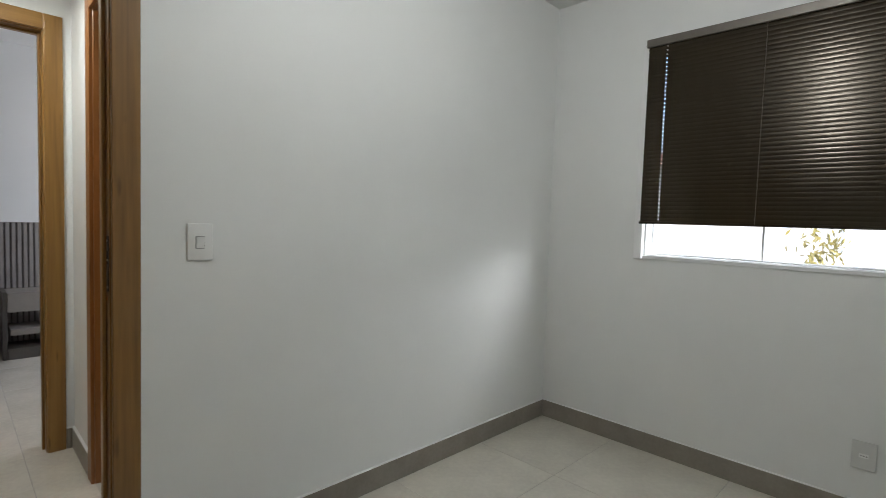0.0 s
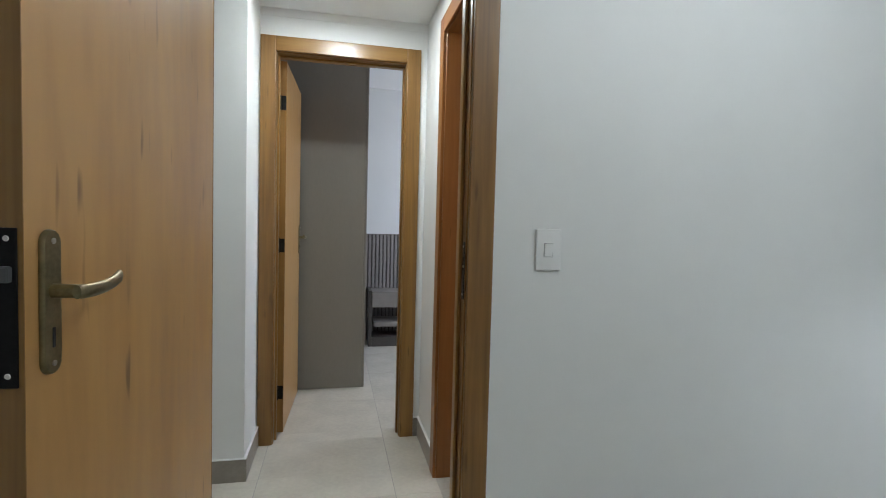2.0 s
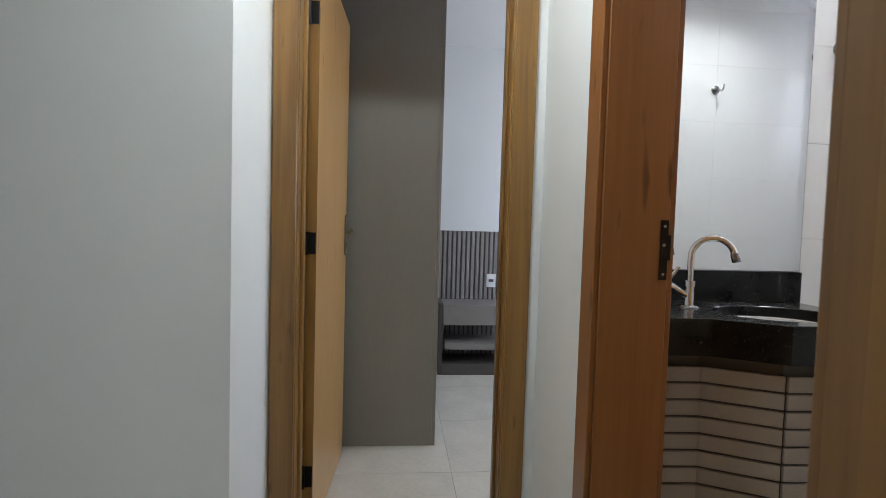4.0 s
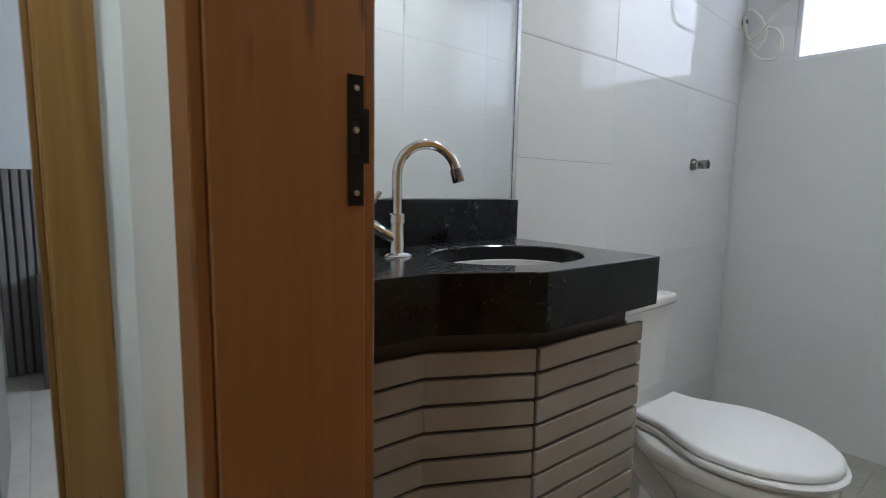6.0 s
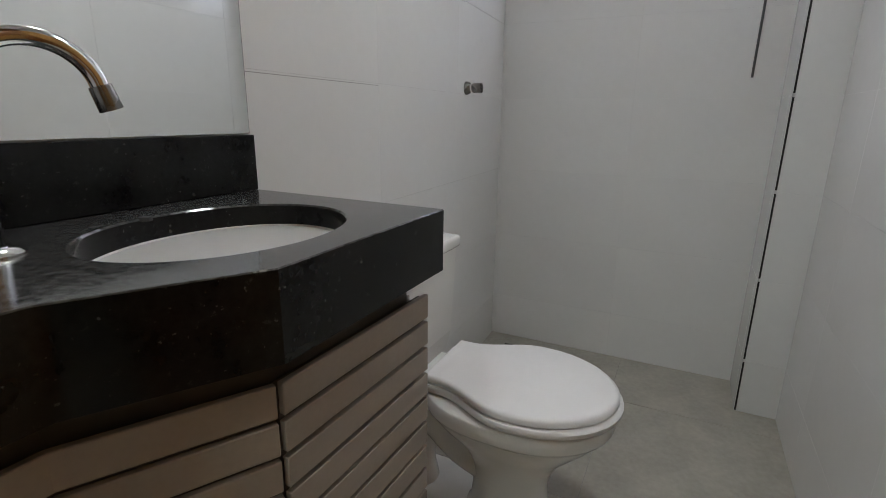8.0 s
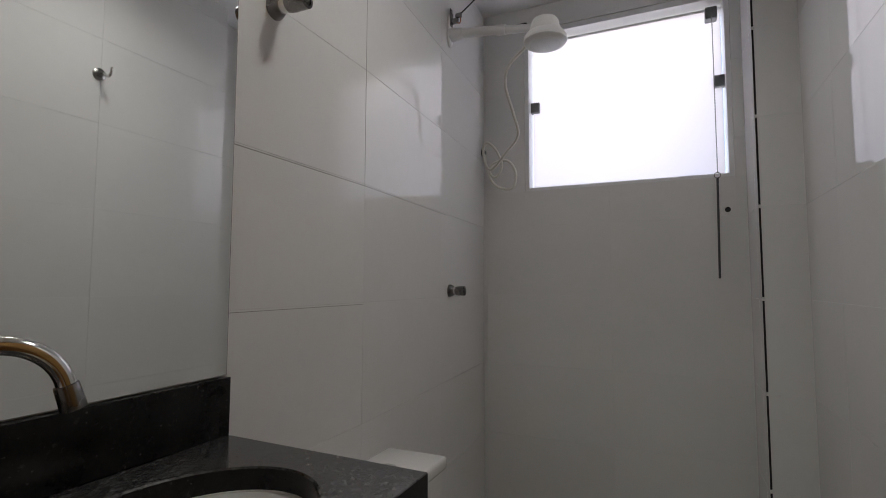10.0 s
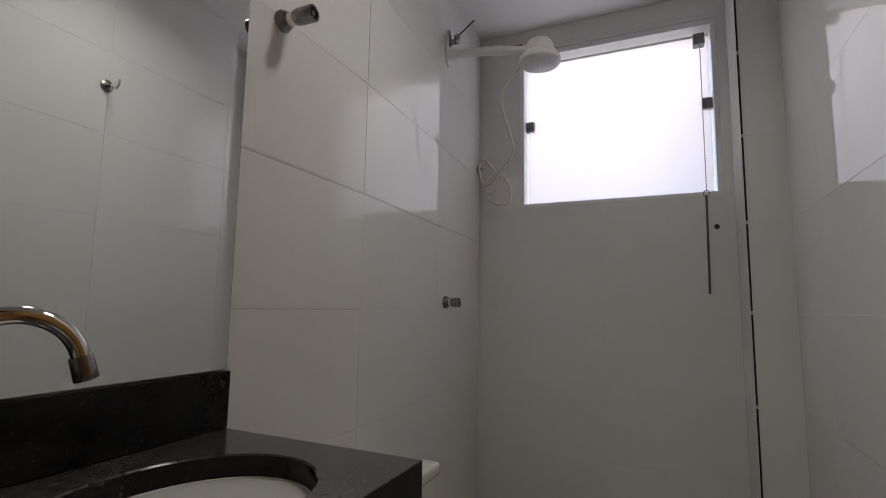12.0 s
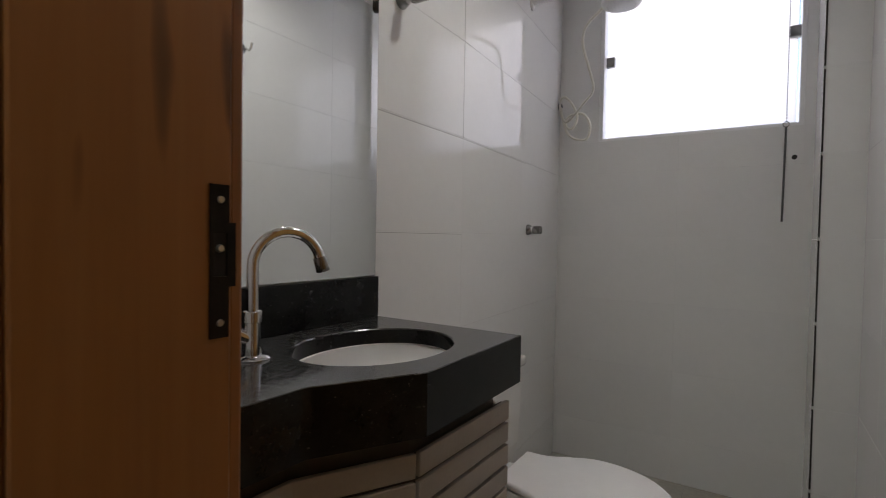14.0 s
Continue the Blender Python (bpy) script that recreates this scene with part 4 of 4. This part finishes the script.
part("cable_exit", lathe([(0.018, 0), (0.018, 0.006), (0.010, 0.016)], (2.352, 1.317, 1.80), (0, -1, 0)), GREYPLASTIC, wire, "grey cable grommet", 40)


def valve(name, at, label, r, length):
    x, y, z = at
    root = thing(name, label, "valve", at)
    part("rosette", lathe([(r * 1.25, 0.0), (r * 1.25, 0.006), (r * 1.0, 0.016), (r * 0.8, 0.022)], at, (0, -1, 0)), CHROMESHADED, root, "", 35)
    part("stem", lathe([(r * 0.72, 0.018), (r * 0.78, length * 0.45), (r * 0.70, length * 0.5)], at, (0, -1, 0)), CHROME, root, "", 35)
    part("sleeve", lathe([(r * 0.85, length * 0.45), (r * 0.95, length * 0.55), (r * 0.95, length), (r * 0.7, length), (r * 0.66, length - 0.012)], at, (0, -1, 0)), CHROMESHADED, root, "dull metal sleeve, knob missing", 35)
    part("spindle", cyl((x, y - length + 0.014, z), (x, y - length + 0.001, z), r * 0.30, seg=10), GREYPLASTIC, root)


valve("stop_valve", (0.945, BATH_Y, 1.755), "chrome wall stop valve without its knob", 0.019, 0.085)
valve("shower_valve", (1.925, BATH_Y + (FAR_Y - BATH_Y) * (1.925 - KINK) / (2.389 - KINK), 1.162), "chrome shower valve without its knob", 0.019, 0.062)

hook = thing("robe_hook", "chrome robe hook on the tiled wall", "hook", (1.262, 0.12, 1.94))
part("rosette", lathe([(0.022, 0), (0.022, 0.006), (0.012, 0.012)], (1.262, 0.12, 1.94), (0, 1, 0)), CHROMESHADED, hook, "", 35)
part("prong", tube(curve_points([(1.262, 0.130, 1.94), (1.262, 0.155, 1.935), (1.262, 0.175, 1.922), (1.262, 0.190, 1.93), (1.262, 0.197, 1.952)], 4), 0.0048, 10), CHROME, hook, "", 60)

hole = solo("drilled_hole", cyl((2.386, 0.320, 1.479), (2.3886, 0.320, 1.479), 0.010, seg=16), RUBBER, "dark plugged drill hole in the tiles", "hole")
gap_y = 0.254
for i in range(8):
    z0, z1 = max(0.003, 0.208 - 0.311 + 0.311 * i + 0.006), min(2.47, 0.208 + 0.311 * i - 0.006)
    solo("open_joint", box(2.1432, 2.1446, gap_y - 0.0065, gap_y - 0.0005, z0, z1), RUBBER, "dark open joint along the shaft corner", "joint", group="open corner joints")
solo("floor_drain", box(2.20, 2.285, 1.13, 1.215, -0.001, 0.0025, 0.001), CHROMESHADED, "small metal shower floor drain", "drain")


# ---- switch, outlet and lamps ----
sw = thing("light_switch", "white plastic light switch plate on the wall", "switch", (0.143, 0, 1.136))
part("plate", box(0.102, 0.184, -0.009, 0, 1.074, 1.199, 0.004, 3), PLASTIC, sw, "", 40)
# dark sheet that paints the shadow line round the rocker
part("rocker_shadow", box(0.1275, 0.1565, -0.0094, -0.0088, 1.1145, 1.1555), GREYPLASTIC, sw, "dark sheet standing for the shadow round the rocker")
part("rocker", loft([[(x, -0.0085, 1.116), (x, -0.0105, 1.116), (x, -0.0150, 1.154), (x, -0.0085, 1.154)] for x in (0.129, 0.155)]), PLASTIC, sw)
so = thing("wall_socket", "white plastic wall socket above the baseboard", "socket", (2.262, -1.59, 0.305))
part("plate", box(2.253, 2.262, -1.632, -1.548, 0.245, 0.365, 0.004, 3), PLATEGREY, so, "", 40)
part("socket_well", box(2.2518, 2.254, -1.606, -1.574, 0.296, 0.314, 0.002), PLASTIC, so)
for dy in (-0.009, 0, 0.009):
    part("socket_hole", cyl((2.2514, -1.59 + dy, 0.305), (2.253, -1.59 + dy, 0.305), 0.0024, seg=8), RUBBER, so)


def ceiling_lamp(x, y, z, label):
    """A bare lamp in a small holder."""
    root = thing("ceiling_light", label, "ceiling light", (x, y, z))
    part("holder", lathe([(0.05, 0.0), (0.05, 0.012), (0.03, 0.022), (0.022, 0.045)], (x, y, z - 0.0005), (0, 0, -1)), PLASTIC, root, "white lamp holder", 40)


def ceiling_panel(x, y, z, w, label):
    root = thing("ceiling_light", label, "ceiling light", (x, y, z))
    part("frame", box(x - w / 2 - 0.012, x + w / 2 + 0.012, y - w / 2 - 0.012, y + w / 2 + 0.012, z - 0.022, z - 0.0005, 0.003), ALU, root)
    part("diffuser", box(x - w / 2, x + w / 2, y - w / 2, y + w / 2, z - 0.0245, z - 0.0225), LIT, root, "lit white diffuser")


ceiling_lamp(0.70, -1.19, 2.57, "round white ceiling lamp holder in the bedroom")
ceiling_panel(-0.46, 0.80, 2.31, 0.17, "small square white ceiling light in the hall")
ceiling_panel(1.10, 0.63, 2.475, 0.19, "small square white ceiling light in the bathroom")

# ---- second bedroom ----
ward = thing("wardrobe", "tall grey-taupe laminate wardrobe", "wardrobe", (-0.9, 2.55, 0))
part("end_panel", box(-0.279, -0.261, 2.2565, 2.855, 0.0, 2.45, 0.0015), WARDROBE, ward)
part("side_panel", box(-1.60, -0.2795, 2.2565, 2.275, 0.0, 2.45, 0.0015), WARDROBE, ward)
part("body", box(-1.60, -0.28, 2.276, 2.835, 0.04, 2.448), WARDROBE, ward)
for i in range(2):
    d = part("door", box(-1.60 + 0.661 * i, -1.60 + 0.661 * i + 0.657, 2.836, 2.853, 0.06, 2.44, 0.0015), WARDROBE, ward)
    part("handle", box(-0.98 + 0.06 * i, -0.97 + 0.06 * i, 2.854, 2.868, 1.0, 1.2, 0.002), CHROMESHADED, d)

panel = thing("slatted_panel", "grey-brown vertical slatted headboard panel on the wall", "wall panel", (0.4, 3.8, 0))
part("backing", box(-0.30, 1.5, 3.801, 3.8148, 0.0, 1.105), TAUPEDARK, panel, "dark backing board")
for i in range(46):
    x = -0.295 + 0.0385 * i
    part("slat", box(x, x + 0.026, 3.786, 3.8008, 0.0, 1.105, 0.002), SLATGREY, panel)
ns = thing("nightstand", "grey-taupe wall nightstand with a drawer and shelf", "nightstand", (0.2, 3.6, 0))
part("drawer", box(-0.118, 0.46, 3.47, 3.785, 0.385, 0.542, 0.003), STANDGREY, ns, "", 0)
part("shelf", box(-0.10, 0.46, 3.47, 3.785, 0.195, 0.245, 0.002), STANDGREY, ns)
part("side_board", box(-0.150, -0.1185, 3.475, 3.785, 0.0, 0.55, 0.002), TAUPEDARK, ns, "dark side board")
part("plinth", box(-0.118, 0.46, 3.47, 3.785, 0.0, 0.085, 0.002), TAUPEDARK, ns)
ps = thing("panel_socket", "white plastic socket on the slatted panel", "socket", (0.30, 3.786, 0.70))
part("plate", box(0.262, 0.338, 3.777, 3.786, 0.645, 0.755, 0.003, 2), PLASTIC, ps, "", 40)
part("socket_well", box(0.280, 0.320, 3.7755, 3.778, 0.688, 0.712, 0.002), GREYPLASTIC, ps)
w3 = thing("window_3", "white aluminium window of the second bedroom", "window", (1.95, 2.7, 1.0), kind="structure")
for a in (box(1.93, 2.03, 2.2, 2.235, 1.0, 2.1), box(1.93, 2.03, 3.165, 3.2, 1.0, 2.1), box(1.93, 2.03, 2.235, 3.165, 1.0, 1.035), box(1.93, 2.03, 2.235, 3.165, 2.065, 2.1)):
    part("window_frame", a, ALU, w3)

# ---- outside ----
nb = thing("neighbour_house", "pale rendered house across the yard with a clay roof", "house", (11, -2, -0.4))
bm = bmesh.new()
for a, b, c, d in slabs((-9, 6), (-0.4, 2.6), [(-4.2, -3.0, 0.9, 1.9), (-0.6, 0.6, 0.9, 1.9)]):
    box(10.5, 10.7, a, b, c, d, bm=bm)
box(10.7, 14, -9, 6, -0.4, 2.6, bm=bm)
part("wall", bm, OUTWALL, nb)
part("roof", prism([(10.1, -9.4), (14.4, -9.4), (14.4, 6.4), (10.1, 6.4)], 2.6, 2.78), ROOFRED, nb)
for y in (-4.2, -0.6):
    part("window", box(10.6, 10.68, y, y + 1.2, 0.9, 1.9), ALU, nb)
bush = thing("yard_shrub", "small yellowish leafy shrub in the yard", "shrub", (7.2, -0.74, -0.4))
bm = bmesh.new()
for i in range(170):
    c = Vector((7.2 + random.gauss(0, 0.16), -0.74 + random.gauss(0, 0.14), 0.95 + random.gauss(0, 0.24)))
    q = Euler((random.uniform(0, 6), random.uniform(0, 6), random.uniform(0, 6))).to_matrix()
    vs = [bm.verts.new(c + q @ Vector(p)) for p in ((-0.06, 0, 0), (0, -0.02, 0.01), (0.07, 0, 0), (0, 0.02, 0.01))]
    bm.faces.new(vs)
part("crown", bm, LEAF, bush)
bm = bmesh.new()
for i in range(5):
    a = 1.2566 * i
    join(bm, tube(curve_points([(7.2, -0.74, -0.4), (7.2 + 0.08 * math.cos(a), -0.74 + 0.08 * math.sin(a), 0.1), (7.2 + 0.28 * math.cos(a), -0.74 + 0.3 * math.sin(a), 0.85)], 3), 0.02, 6, 0.008))
part("stems", bm, GREYPLASTIC, bush)

# ---- laid tiles ----
HX, HY, P = (-0.203, 0.615), (0.745, 0.615), 0.615
for ur, vr in (((-1.6, 2.262), (-3.0, 0.0)), ((-0.826, -0.113), (0.0, 0.1185)), ((-3.2, 0.0), (0.1185, 0.985)), ((-0.88, 0.0), (0.985, 1.36)),
               ((-0.796, -0.116), (1.36, 1.48)), ((-1.9, 1.9), (1.48, 3.815))):
    tiles(floor, (0, 0, 0), (1, 0, 0), (0, 1, 0), ur, vr, HX, HY, FLOORTILE, 0.0025)
tiles(floor, (0, 0, 0), (1, 0, 0), (0, 1, 0), (0.0, 2.389), (0.12, 1.32), (1.40, 0.61), (0.69, 0.61), BATHFLOOR, 0.002)
ROW = (1.140, 0.3115)
tiles(wall_north, (0, BATH_Y, 0), (1, 0, 0), (0, 0, 1), (0.165, KINK), (0, 2.475), (1.288, 0.55), ROW, WALLTILE, 0.0007)
skew = Vector((2.389 - KINK, FAR_Y - BATH_Y, 0))
tiles(wall_north, (KINK, BATH_Y, 0), skew, (0, 0, 1), (0.001, skew.length), (0, 2.475), (0.55, 0.55), ROW, WALLTILE, 0.0007)
tiles(wall_window, (2.389, 0, 0), (0, -1, 0), (0, 0, 1), (-FAR_Y, -0.254), (0, 2.475), (-0.757, 0.55), ROW, WALLTILE, 0.0005,
      holes=[(-1.123, -0.291, 1.61, 2.365)])
tiles(shaft, (2.145, 0, 0), (0, -1, 0), (0, 0, 1), (-0.2465, -0.12), (0, 2.475), (0, 0.55), ROW, WALLTILE, 0.0005)
tiles(shaft, (0, 0.254, 0), (-1, 0, 0), (0, 0, 1), (-2.389, -2.1468), (0, 2.475), (0, 0.55), ROW, WALLTILE, 0.0005)
tiles(wall_door, (0, 0.12, 0), (-1, 0, 0), (0, 0, 1), (-2.145, -0.165), (0, 2.475), (-1.27, 0.55), ROW, WALLTILE, 0.0005)
tiles(wall_west, (0.165, 0, 0), (0, 1, 0), (0, 0, 1), (0.12, BATH_Y), (0, 2.475), (0.70, 0.55), ROW, WALLTILE, 0.0005,
      holes=[(0.12, 0.96, 0, 2.185)])

# the joints that stand out as dark lines on the wall behind the basin
for x0, x1, z0, z1 in ((0.850, KINK + 0.001, 1.4462, 1.4480), (0.850, KINK, 1.1344, 1.1356), (KINK - 0.0006, KINK + 0.0006, 1.449, 2.40)):
    part("joint_line", box(x0, x1, BATH_Y - 0.0006, BATH_Y + 0.002, z0, z1), GROUT, wall_north, "dark open tile joint")
far = Vector((KINK + 0.001, BATH_Y)) + Vector((skew.x, skew.y)) * 0.55
part("joint_line", prism([(KINK + 0.0012, BATH_Y - 0.0005), (far.x, far.y - 0.0005), (far.x, far.y + 0.002), (KINK + 0.0012, BATH_Y + 0.002)], 1.4464, 1.4478), GROUT, wall_north, "dark open tile joint")
